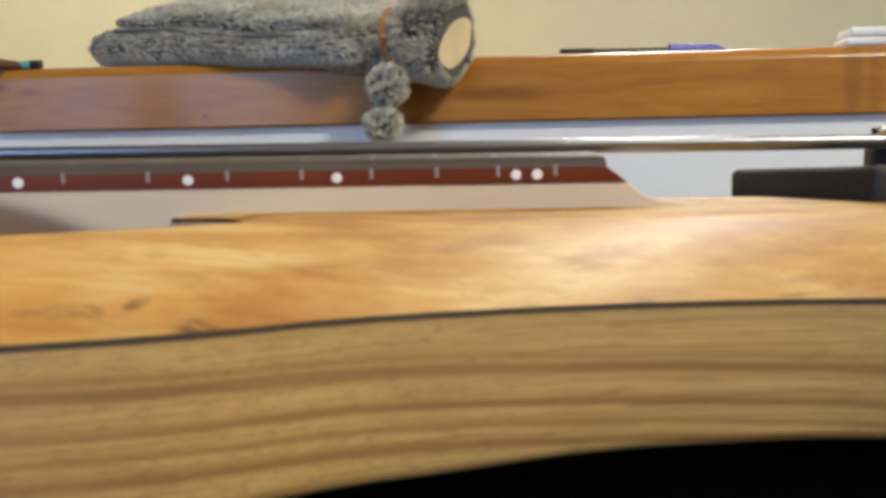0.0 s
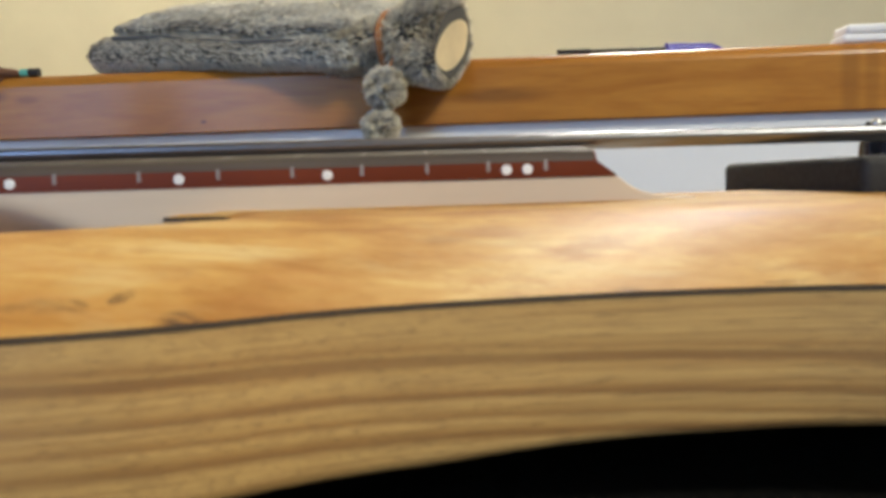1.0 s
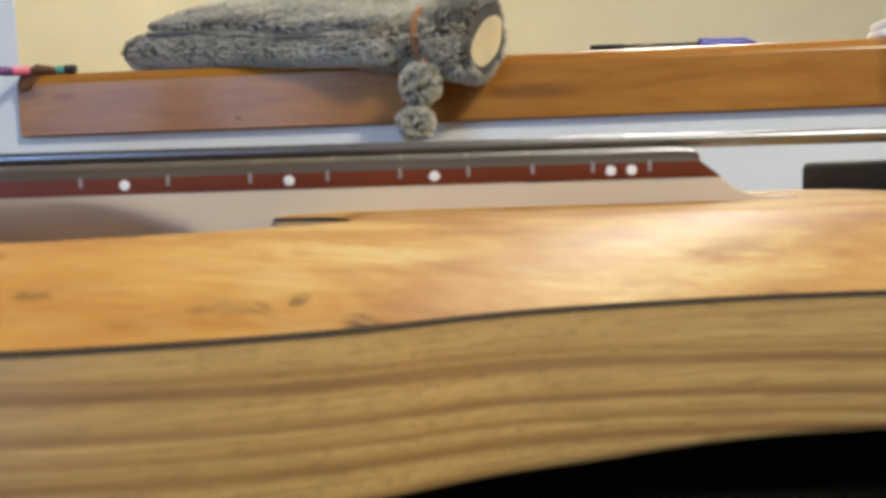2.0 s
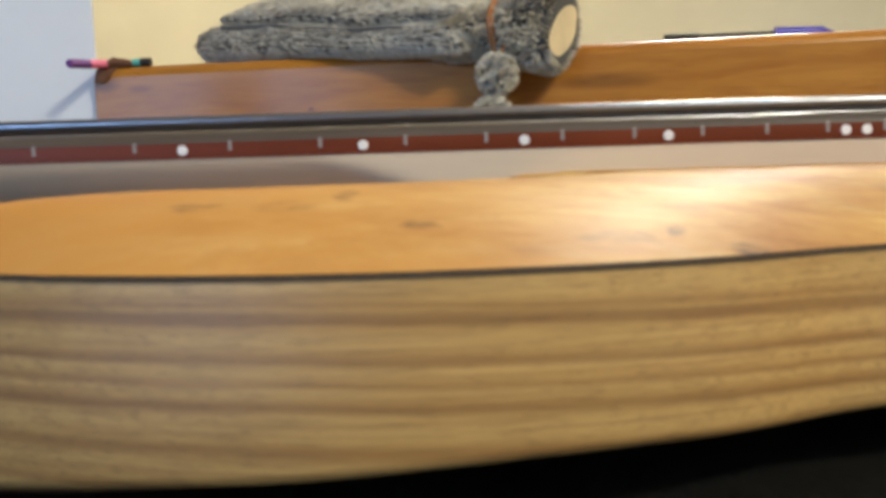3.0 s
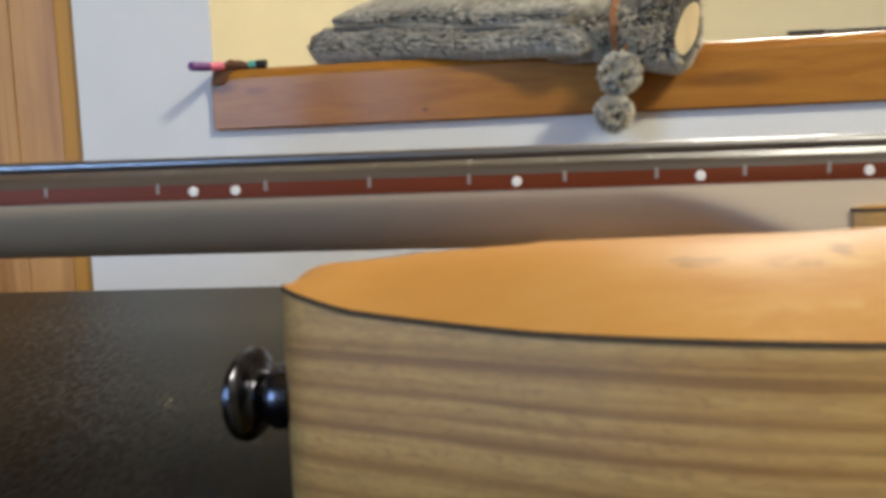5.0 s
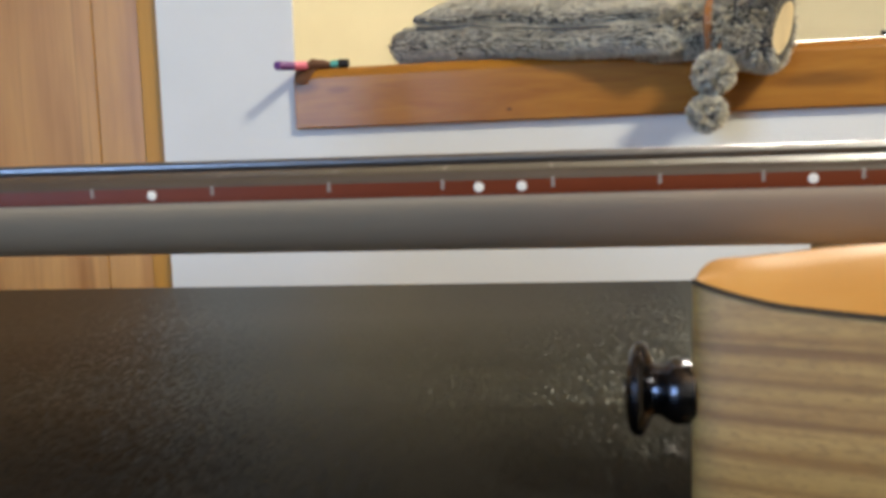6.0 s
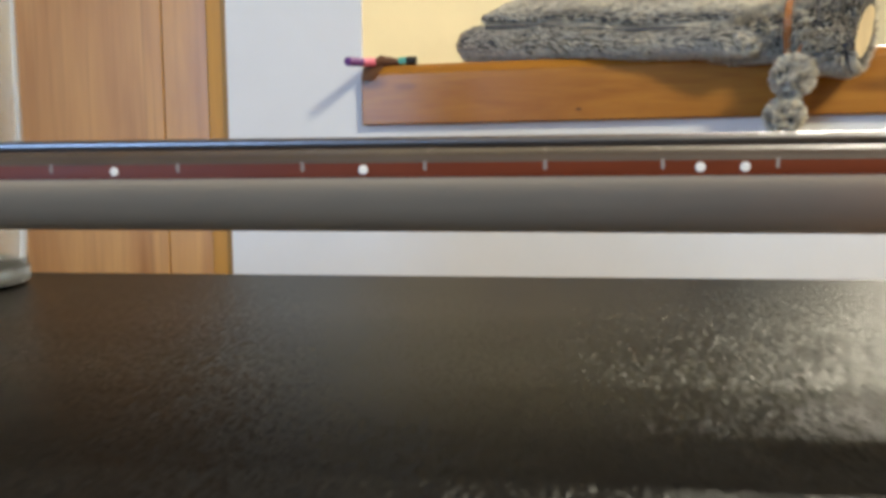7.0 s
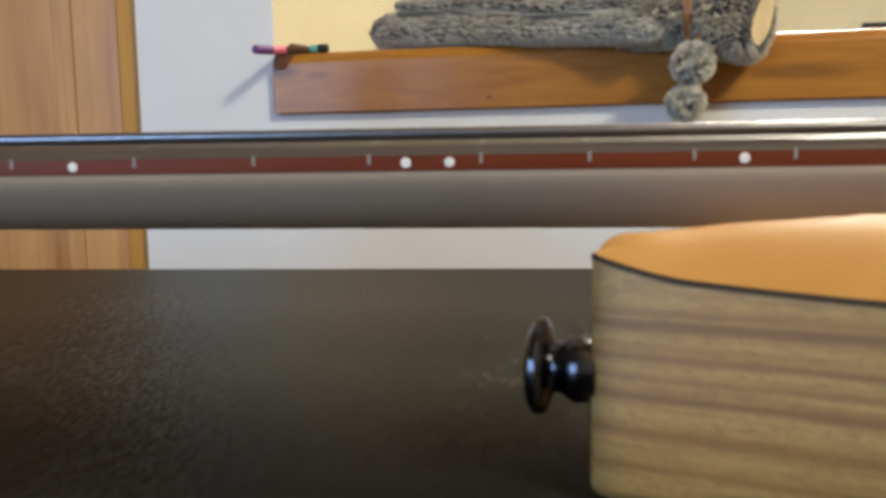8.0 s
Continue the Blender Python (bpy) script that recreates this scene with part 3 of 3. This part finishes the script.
def board_top(x, y):
    """Height of the fingerboard: a crown with rounded edges."""
    w = board_width(x)
    side = min(y, w - y)
    return BOARD_EDGE - 0.0011 + 0.0024 * (1 - (2 * y / w - 1) ** 2) + 0.0019 * (1 - (1 - min(1.0, side / 0.0030)) ** 2.0) ** 0.6


rings = []
for x in list(np.linspace(0.0, 0.655, 40)) + [END]:
    w = board_width(x)
    lean = 0.0046 if x >= END else 0.0
    ys = [0.0, 0.0002, 0.0005, 0.0009, 0.0014, 0.0020, 0.0026, 0.0030, 0.006] + [w * k / 10 for k in range(2, 9)] + [w - 0.006, w - 0.0026, w - 0.0013, w - 0.0006, w - 0.0002, w]
    rings.append([(x + lean, 0.0, BOARD_LOW)] + [(x, y, board_top(x, y)) for y in ys] + [(x + lean, w, BOARD_LOW)])
loft(board, rings)
fingerboard = part("fingerboard", board, M_ROSE, bass, "red-brown fretless fingerboard with thin pale lines")
face = bmesh.new()
rows = []
for x in np.linspace(0.0, 0.6590, 40):
    w = board_width(x)
    rows.append([(x, y - (0.00005 if y < 0.0003 else 0.0), board_top(x, y) + 0.00005) for y in [0.0, 0.0002, 0.0005, 0.0009, 0.0014, 0.0020, 0.0026, 0.0030] + [0.0030 + (w - 0.0034) * k / 10 for k in range(1, 11)]])
loft(face, rows, closed=False, caps=False)
part("playing_face", face, M_FACE, fingerboard, "grey-brown playing face")

for k in range(1, 25):
    x, w = fret_x(k), board_width(fret_x(k))
    bm = bmesh.new()
    box(bm, (x - 0.0004, -0.00009, BOARD_EDGE - 0.0030), (x + 0.0004, 0.0006, BOARD_EDGE - 0.0007))
    loft(bm, [[(x - 0.0003, y, board_top(x, y) + 0.00009), (x + 0.0003, y, board_top(x, y) + 0.00009)] for y in [0.004 + (w - 0.008) * q / 12 for q in range(13)]], closed=False, caps=False)
    part("position_line", bm, M_LINE, bass)

dots = [(fret_x(k) + fret_x(k - 1)) / 2 for k in (3, 5, 7, 9, 15, 17, 19, 21)] + [0.4148, 0.4248, 0.6392, 0.6439]
for x in dots:
    part("side_dot", turned(bmesh.new(), pose(x, 0.0008, 0.0535, 90), [(0.00118, 0.0), (0.00118, 0.0008), (0.0010, 0.00095)], 16), M_DOT, bass)

string_z = lambda x: 0.0604 - 0.0004 * x
SADDLE = 0.868
for k, r in enumerate((0.00140, 0.00110, 0.00086, 0.00062)):
    y0, y1 = 0.0050 + 0.0100 * k, 0.0045 + 0.0178 * k
    bm = bmesh.new()
    rod(bm, (0.0, y0, string_z(0.0)), (SADDLE, y1, string_z(SADDLE)), r, 14)
    rod(bm, (SADDLE, y1, string_z(SADDLE)), (SADDLE + 0.03, y1, 0.0525), r, 10)
    rod(bm, (0.0, y0, string_z(0.0)), (-0.05 - 0.035 * k, y0 - 0.004 + 0.003 * k, 0.0545), r, 10)
    part("string", bm, M_STEEL, bass, "thick wound steel string" if k == 0 else "")

# nut, headstock and tuners at the far end of the neck
part("nut", box(bmesh.new(), (-0.005, 0.0006, BOARD_LOW + 0.0002), (-0.0002, 0.0394, BOARD_EDGE + 0.0018), None, 0.0008), M_DOT, bass)
head = bmesh.new()
HEAD = [(-0.006, 0.0002), (-0.03, -0.004), (-0.07, -0.014), (-0.13, -0.016), (-0.20, -0.010), (-0.222, 0.012), (-0.215, 0.040), (-0.17, 0.052), (-0.10, 0.052), (-0.04, 0.045), (-0.006, 0.0398)]
loft(head, [[(x, y, z) for x, y in HEAD] for z in (0.0360, 0.0365, 0.0505, 0.0510)])
part("headstock", head, M_MAPLE, bass)
for k in range(4):
    x, y = -0.05 - 0.035 * k, -0.003 + 0.010 * k + (-0.003 + 0.003 * k)
    bm = bmesh.new()
    turned(bm, pose(x, y, 0.0512), [(0.0085, 0), (0.0085, 0.002), (0.0048, 0.0022), (0.0042, 0.005), (0.0052, 0.009)], 20)
    part("tuner", bm, M_CHROME, bass)
    bm = bmesh.new()
    rod(bm, (x, y, 0.030), (x, -0.035, 0.030), 0.003, 10)
    turned(bm, pose(x, -0.030, 0.030, 90), [(0.004, 0), (0.011, 0.004), (0.011, 0.012), (0.004, 0.015)], 14)
    part("tuner_key", bm, M_CHROME, bass)

# pickups, knobs, bridge
for x0, x1 in ((0.717, 0.788), (0.800, 0.832)):
    part("pickup", box(bmesh.new(), (x0, -0.006, 0.0440), (x1, 0.072, 0.0543), None, 0.0022, 3), M_BLACK, bass, "black plastic bar pickup")
for x, y in ((0.800, 0.122), (0.850, 0.132), (0.900, 0.138)):
    part("knob", turned(bmesh.new(), pose(x, y, TOP_Z - 0.001), [(0.0105, 0), (0.0105, 0.002), (0.0092, 0.004), (0.0088, 0.0155), (0.0078, 0.0172), (0.0, 0.0174)], 28), M_CHROME, bass, "black metal control knob")
part("bridge", box(bmesh.new(), (0.855, -0.006, TOP_Z - 0.0005), (0.925, 0.070, TOP_Z + 0.004), None, 0.001), M_CHROME, bass, "dark metal bridge plate")
for k in range(4):
    y = 0.0045 + 0.0178 * k
    part("saddle", box(bmesh.new(), (SADDLE - 0.004, y - 0.006, TOP_Z + 0.0042), (SADDLE + 0.016, y + 0.006, string_z(SADDLE) - 0.0009), None, 0.001), M_CHROME, bass)

# toggle switch beyond the strings
switch = part("toggle_switch", turned(bmesh.new(), pose(0.845, 0.116, TOP_Z - 0.001), [(0.0062, 0), (0.0062, 0.0030), (0.0046, 0.0036), (0.0046, 0.0170), (0.0036, 0.0200), (0.0, 0.0206)], 20), M_BLACK, bass, "black toggle switch with a chrome tip")
part("lever", rod(bmesh.new(), (0.845, 0.116, 0.0660), (0.7895, 0.116, 0.0679), 0.0012, 12), M_BLACK, switch)
ball = bmesh.new()
bmesh.ops.create_icosphere(ball, subdivisions=3, radius=0.0020, matrix=Matrix.Translation((0.7924, 0.1150, 0.0682)))
part("tip", ball, M_FRET, switch, "small chrome ball tip")

# strap button on the tip of the horn
m = pose(0.4504, -0.0554, 0.0205) @ look((0, 0, 0), (1, -0.25, 0)).to_3x3().to_4x4()
button = part("strap_button", turned(bmesh.new(), m, [(0.0048, -0.0022), (0.0053, -0.0004), (0.0055, 0.0012), (0.0050, 0.0022), (0.0042, 0.0034), (0.0041, 0.0044), (0.0046, 0.0050), (0.0060, 0.0054), (0.0072, 0.0058), (0.0078, 0.0065), (0.0078, 0.0074), (0.0070, 0.0082), (0.0045, 0.0088), (0.0, 0.0090)], 36), M_CHROME, bass, "polished black chrome strap button")
part("screw", turned(bmesh.new(), m, [(0.0030, 0.0085), (0.0030, 0.0090), (0.0024, 0.0092), (0.0, 0.0092)], 20), M_CHROME, button)

# ---------------------------------------------------------------- things on the ledge


def fur(name, bm, count, length, parent, seed, lay=(0.95, -0.15, -0.30), width=0.00060, material=None, label="", wild=0.38, bare=None):
    """A furry skin: the closed shape itself and many short tapered tufts on it, in one mesh."""
    rnd = random.Random(seed)
    bm.normal_update()
    bmesh.ops.recalc_face_normals(bm, faces=bm.faces)
    tris = []
    for f in bm.faces:
        vs = [v.co.copy() for v in f.verts]
        for i in range(1, len(vs) - 1):
            if bare is None or len(f.verts) < 8 or f.normal.dot(bare) < 0.7:
                tris.append((vs[0], vs[i], vs[i + 1], f.normal.copy()))
    areas = np.cumsum([((b - a).cross(c - a)).length / 2 for a, b, c, _ in tris])
    picks = np.searchsorted(areas, [rnd.random() * areas[-1] for _ in range(count)])
    lay = Vector(lay)
    verts, faces, uvs = [], [], []
    for k in picks:
        a, b, c, nrm = tris[min(int(k), len(tris) - 1)]
        r1, r2 = rnd.random(), rnd.random()
        if r1 + r2 > 1:
            r1, r2 = 1 - r1, 1 - r2
        p = a + (b - a) * r1 + (c - a) * r2
        swirl = noise.noise_vector(p * 22.0) * 0.5 + noise.noise_vector(p * 170.0) * wild
        way = (nrm * 0.75 + lay + swirl).normalized()
        if way.dot(nrm) < 0.12:
            way = (way + nrm * (0.15 - way.dot(nrm))).normalized()
        side = way.cross(Vector((rnd.uniform(-1, 1), rnd.uniform(-1, 1), rnd.uniform(-1, 1)))).normalized() * width * rnd.uniform(0.6, 1.3)
        ln = length * rnd.uniform(0.55, 1.15)
        bend = nrm * (-0.18 * ln)
        i = len(verts)
        verts += [p - side, p + side, p + way * ln * 0.55 + side * 0.7, p + way * ln * 0.55 - side * 0.7, p + way * ln + bend]
        faces += [(i, i + 1, i + 2, i + 3), (i + 3, i + 2, i + 4)]
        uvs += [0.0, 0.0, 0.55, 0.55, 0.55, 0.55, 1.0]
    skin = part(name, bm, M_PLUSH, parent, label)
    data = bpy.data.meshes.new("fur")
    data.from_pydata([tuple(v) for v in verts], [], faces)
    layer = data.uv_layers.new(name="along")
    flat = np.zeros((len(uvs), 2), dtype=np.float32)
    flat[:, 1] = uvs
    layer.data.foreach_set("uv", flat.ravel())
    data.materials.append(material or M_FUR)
    ob = new("fur", data)
    ob.parent = skin
    ob["kind"] = "stuff"
    return skin


BOTTLE = pose(0.281, 0.653, 0.0046, 0, 0, -20.0)
bottle = thing("hot_water_bottle", (0.45, 0.66, 0.166), "hot water bottle in fluffy grey cover lying on ledge", "hot water bottle")


def pillow(u0, u1, v0, v1, base, height, power=0.42, blunt=7.0, nu=26, nk=28):
    """A soft flat cushion in the bottle's own directions."""
    bm, rings = bmesh.new(), []
    for i in range(nu + 1):
        s = i / nu
        a = -math.cos(math.pi * s)
        u = (u0 + u1) / 2 + (u1 - u0) / 2 * a
        e = max(0.05, (1 - abs(a) ** blunt)) ** 0.5
        vm, vh = (v0 + v1) / 2, (v1 - v0) / 2 * (0.80 + 0.20 * e) * (1 if 0 < i < nu else 0.9)
        ring = []
        for k in range(nk):
            g = math.tau * k / nk
            cx, cz = math.cos(g), math.sin(g)
            x = math.copysign(abs(cx) ** power, cx) * vh
            hgt = height(u) if callable(height) else height
            z = math.copysign(abs(cz) ** 0.85, cz) * hgt / 2 * e
            low = base(u, vm + x)
            q = BOTTLE @ Vector((u, vm + x, low + hgt / 2 + z))
            ring.append(q + noise.noise_vector(q * 16) * 0.0035)
        rings.append(ring)
    loft(bm, rings)
    return bm


def under(u, v):
    """The cover rests on the ledge and hangs over its nose towards the neck."""
    sag = 0.023 * clamp(u / 0.30) ** 1.4 * clamp((0.075 - v) / 0.075)
    return 0.1690 - sag


band_height = lambda u: between(u, [(0.0, 0.038), (0.10, 0.037), (0.15, 0.032), (0.30, 0.029)])
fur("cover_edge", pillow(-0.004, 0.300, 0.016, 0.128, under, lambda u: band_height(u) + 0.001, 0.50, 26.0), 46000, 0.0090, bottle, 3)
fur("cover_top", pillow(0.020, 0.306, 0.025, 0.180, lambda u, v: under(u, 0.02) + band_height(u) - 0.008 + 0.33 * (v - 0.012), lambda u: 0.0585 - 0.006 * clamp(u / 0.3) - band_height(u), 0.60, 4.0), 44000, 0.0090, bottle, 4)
# dark strip added as the shade in the crease between the cover's two halves
crease_strip = bmesh.new()
line = [BOTTLE @ Vector((u, 0.0210, under(u, 0.020) + band_height(u) - 0.0035)) for u in np.linspace(0.032, 0.285, 24)]
line = [p + noise.noise_vector(p * 30) * 0.003 for p in line]
loft(crease_strip, [[p + Vector((0, math.cos(g), math.sin(g))) * 0.0026 for g in [math.tau * k / 8 for k in range(8)]] for p in line])
part("crease_shade", crease_strip, M_PLUSH, bottle, "dark grey strip standing in for shade in the side crease")


def collar(bm, stations, steps=30, squeeze=1.0):
    """Rings (centre, axis, half height, half depth, turn) skinned into a tube with folds."""
    rings = []
    for c, axis, h, d, tilt in stations:
        ax = Vector(axis).normalized()
        up = (Vector((0, 0, 1)) - ax * ax.z).normalized()
        out = ax.cross(up)
        turn = Matrix.Rotation(radians(tilt), 3, ax)
        up, out = turn @ up, turn @ out
        ring = []
        for k in range(steps):
            g = math.tau * k / steps
            f = 1 + 0.05 * squeeze * math.sin(5 * g + 0.6) + 0.03 * math.sin(3 * g)
            ring.append(Vector(c) + up * math.cos(g) * h * f + out * math.sin(g) * d * f)
        rings.append(ring)
    loft(bm, rings)
    return bm


AX, MOUTH = (0.93, -0.36, -0.03), (0.84, -0.54, -0.05)
stem = [((0.515, 0.6390, 0.182), (0.97, -0.24, 0), 0.010, 0.030, 0), ((0.538, 0.6290, 0.182), (0.97, -0.24, 0), 0.016, 0.036, 0), ((0.560, 0.6180, 0.182), (0.97, -0.24, 0), 0.021, 0.039, 0), ((0.580, 0.6070, 0.183), (0.96, -0.27, 0), 0.022, 0.037, 0), ((0.603, 0.5945, 0.184), AX, 0.023, 0.036, 0),
        ((0.616, 0.5885, 0.183), AX, 0.028, 0.038, 0), ((0.628, 0.5830, 0.182), AX, 0.035, 0.040, -8), ((0.646, 0.5730, 0.181), MOUTH, 0.040, 0.035, -26), ((0.656, 0.5655, 0.1795), MOUTH, 0.041, 0.031, -36), ((0.661, 0.5622, 0.1790), MOUTH, 0.037, 0.026, -40)]
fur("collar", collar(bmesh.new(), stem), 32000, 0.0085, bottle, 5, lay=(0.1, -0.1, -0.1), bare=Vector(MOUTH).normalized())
mouth = bmesh.new()
collar(mouth, [((0.6520, 0.5690, 0.1770), MOUTH, 0.031, 0.014, -54), ((0.6604, 0.5628, 0.1765), MOUTH, 0.0350, 0.0190, -54), ((0.6612, 0.5622, 0.1765), MOUTH, 0.0340, 0.0180, -54), ((0.6610, 0.5624, 0.1765), MOUTH, 0.029, 0.0145, -54)], 30, 0.4)
part("mouth_lining", mouth, M_LINING, bottle, "smooth cream lining of the open neck")
band = bmesh.new()
collar(band, [((0.6040, 0.5941, 0.1838), AX, 0.026, 0.039, 0), ((0.6052, 0.5936, 0.1838), AX, 0.0300, 0.0427, 0), ((0.6098, 0.5916, 0.1836), AX, 0.0300, 0.0427, 0), ((0.6110, 0.5910, 0.1836), AX, 0.026, 0.039, 0)], 30, 0.6)
part("ribbon", band, M_RIBBON, bottle, "brown satin ribbon tied round the neck")
cord = bmesh.new()
for a, b in zip([(0.606, 0.556, 0.166), (0.601, 0.556, 0.154), (0.597, 0.557, 0.122), (0.595, 0.558, 0.108)], [(0.601, 0.556, 0.154), (0.597, 0.557, 0.122), (0.595, 0.558, 0.108), (0.595, 0.558, 0.100)]):
    rod(cord, a, b, 0.0014, 8)
part("cord", cord, M_RIBBON, bottle)
for c, r, seed in (((0.598, 0.551, 0.1380), 0.0150, 6), ((0.5925, 0.554, 0.1025), 0.0132, 7)):
    ball = bmesh.new()
    bmesh.ops.create_icosphere(ball, subdivisions=3, radius=r, matrix=Matrix.Translation(c))
    for v in ball.verts:
        v.co += noise.noise_vector(v.co * 60) * 0.002
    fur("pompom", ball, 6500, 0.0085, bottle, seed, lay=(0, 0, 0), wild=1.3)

# pens, paper and small things
at_wall = lambda u, v, z: WALL @ Vector((u, v, z + LEDGE - 0.1662))
tagged(new("notepad", mesh_of("notepad", box(bmesh.new(), (0.505, 0.032, LEDGE + 0.0002), (0.735, 0.16, LEDGE + 0.0010), WALL, 0.0002), M_PAPER)), "thin pad of white paper lying flat on the ledge", "notepad")
tip, cap, grip, tail = at_wall(0.750, 0.054, 0.1726), at_wall(0.692, 0.043, 0.1728), at_wall(0.616, 0.033, 0.1716), at_wall(0.583, 0.030, 0.1716)
pen = thing("ballpoint_pen", tuple(grip - Vector((0, 0, 0.0045))), "ballpoint pen with a dark barrel and blue cap on the notepad", "pen")
pen_cap = bmesh.new()
way = (tip - cap).normalized()
rod(pen_cap, cap, cap + way * 0.048, 0.0055, 16)
rod(pen_cap, cap + way * 0.048, tip, 0.0050, 16, 0.0012)
part("cap", pen_cap, M_BLUE, pen, "blue plastic cap")
part("barrel", rod(bmesh.new(), grip, cap, 0.0017, 14), M_BLACK, pen)
part("end_plug", rod(bmesh.new(), tail, grip, 0.0026, 14), M_BLACK, pen)
stack = thing("folded_papers", tuple(at_wall(0.87, 0.08, 0.1664)), "two folded white papers stacked on the ledge", "papers")
for z0, z1, u in ((LEDGE + 0.0002, LEDGE + 0.0086, 0.851), (LEDGE + 0.0088, LEDGE + 0.0176, 0.854)):
    part("sheet", box(bmesh.new(), (u, 0.012, z0), (u + 0.20, 0.045, z1), WALL, 0.0032, 3), M_PAPER, stack)

crayon = thing("pencil", tuple(at_wall(0.01, 0.02, 0.1664)), "short purple and pink pencil at the end of the ledge", "pencil")
a, b, c = at_wall(0.001, -0.042, 0.1640), at_wall(0.0075, -0.0195, 0.1661), at_wall(0.0165, 0.010, 0.1695)
bm = rod(bmesh.new(), a, b, 0.0046, 14)
rod(bm, a + (a - b).normalized() * 0.002, a, 0.0032, 14, 0.0046)
part("cap", bm, M_PURPLE, crayon, "purple cap")
part("barrel", rod(bmesh.new(), b, c, 0.0046, 14), M_PINK, crayon, "pink barrel")
clip = thing("hair_clip", tuple(at_wall(0.03, 0.012, 0.1664)), "dark brown curved cloth hair clip on the ledge", "hair clip")
bm, rings = bmesh.new(), []
for s in range(19):
    f = s / 18
    # from the droop over the nose, up onto the ledge and along it to a thin end
    u, v = between(f, [(0, 0.009), (0.3, 0.013), (0.6, 0.025), (1, 0.050)]), between(f, [(0, -0.0035), (0.16, -0.0005), (0.34, 0.008), (1, 0.012)])
    z = between(f, [(0, 0.1500), (0.16, 0.1565), (0.34, 0.1672), (0.55, 0.1702), (1, 0.1682)])
    h = between(f, [(0, 0.0012), (0.2, 0.0036), (0.5, 0.0064), (1, 0.0014)])
    wide = between(f, [(0, 0.0060), (0.3, 0.0120), (0.6, 0.0095), (1, 0.0020)])
    rings.append([tuple(at_wall(u + (wide * math.cos(g) if f < 0.4 else h * 0.3 * math.cos(g)), v + (h * math.sin(g) if f < 0.4 else wide * math.cos(g)), z + (0.0015 if f < 0.4 else h) * math.sin(g) * (1 + 0.15 * math.sin(5 * g + s)))) for g in [math.tau * k / 12 for k in range(12)]])
loft(bm, rings)
part("strap", bm, M_BROWN, clip)
marker = thing("marker", tuple(at_wall(0.06, 0.02, 0.1664)), "small teal marker with a dark cap on the ledge", "marker")
part("barrel", rod(bmesh.new(), at_wall(0.040, 0.010, 0.1700), at_wall(0.0485, 0.010, 0.1700), 0.0040, 14), M_TEAL, marker)
part("cap", rod(bmesh.new(), at_wall(0.0487, 0.010, 0.1700), at_wall(0.0590, 0.010, 0.1700), 0.0043, 14), M_BLACK, marker, "dark cap")

# ---------------------------------------------------------------- the glass on the table
jar = thing("glass_jar", (0.0885, 0.150, 0.0), "tall clear glass jar standing on the black table", "glass jar")
outer = [(0.030, 0.0), (0.036, 0.0008), (0.0405, 0.004), (0.0425, 0.010), (0.0430, 0.03), (0.0430, 0.235), (0.0420, 0.2365)]
inner = [(0.0405, 0.2358), (0.0398, 0.22), (0.0398, 0.03), (0.0385, 0.014), (0.030, 0.0085), (0.0, 0.008)]
part("glass", turned(bmesh.new(), pose(0.0885, 0.150, 0.0003), outer + inner, 48), M_GLASS, jar)

part("foot", turned(bmesh.new(), pose(0.0885, 0.150, 0.0002), [(0.0420, 0.0016), (0.0432, 0.0030), (0.0435, 0.0055), (0.0434, 0.0080), (0.0431, 0.0090), (0.0412, 0.0016)], 48), M_GLASS, jar, "thick rounded glass foot")
part("rim", turned(bmesh.new(), pose(0.0885, 0.150, 0.2350), [(0.0432, 0.0), (0.0446, 0.0012), (0.0446, 0.0030), (0.0432, 0.0042), (0.0432, 0.0020)], 48), M_GLASS, jar)
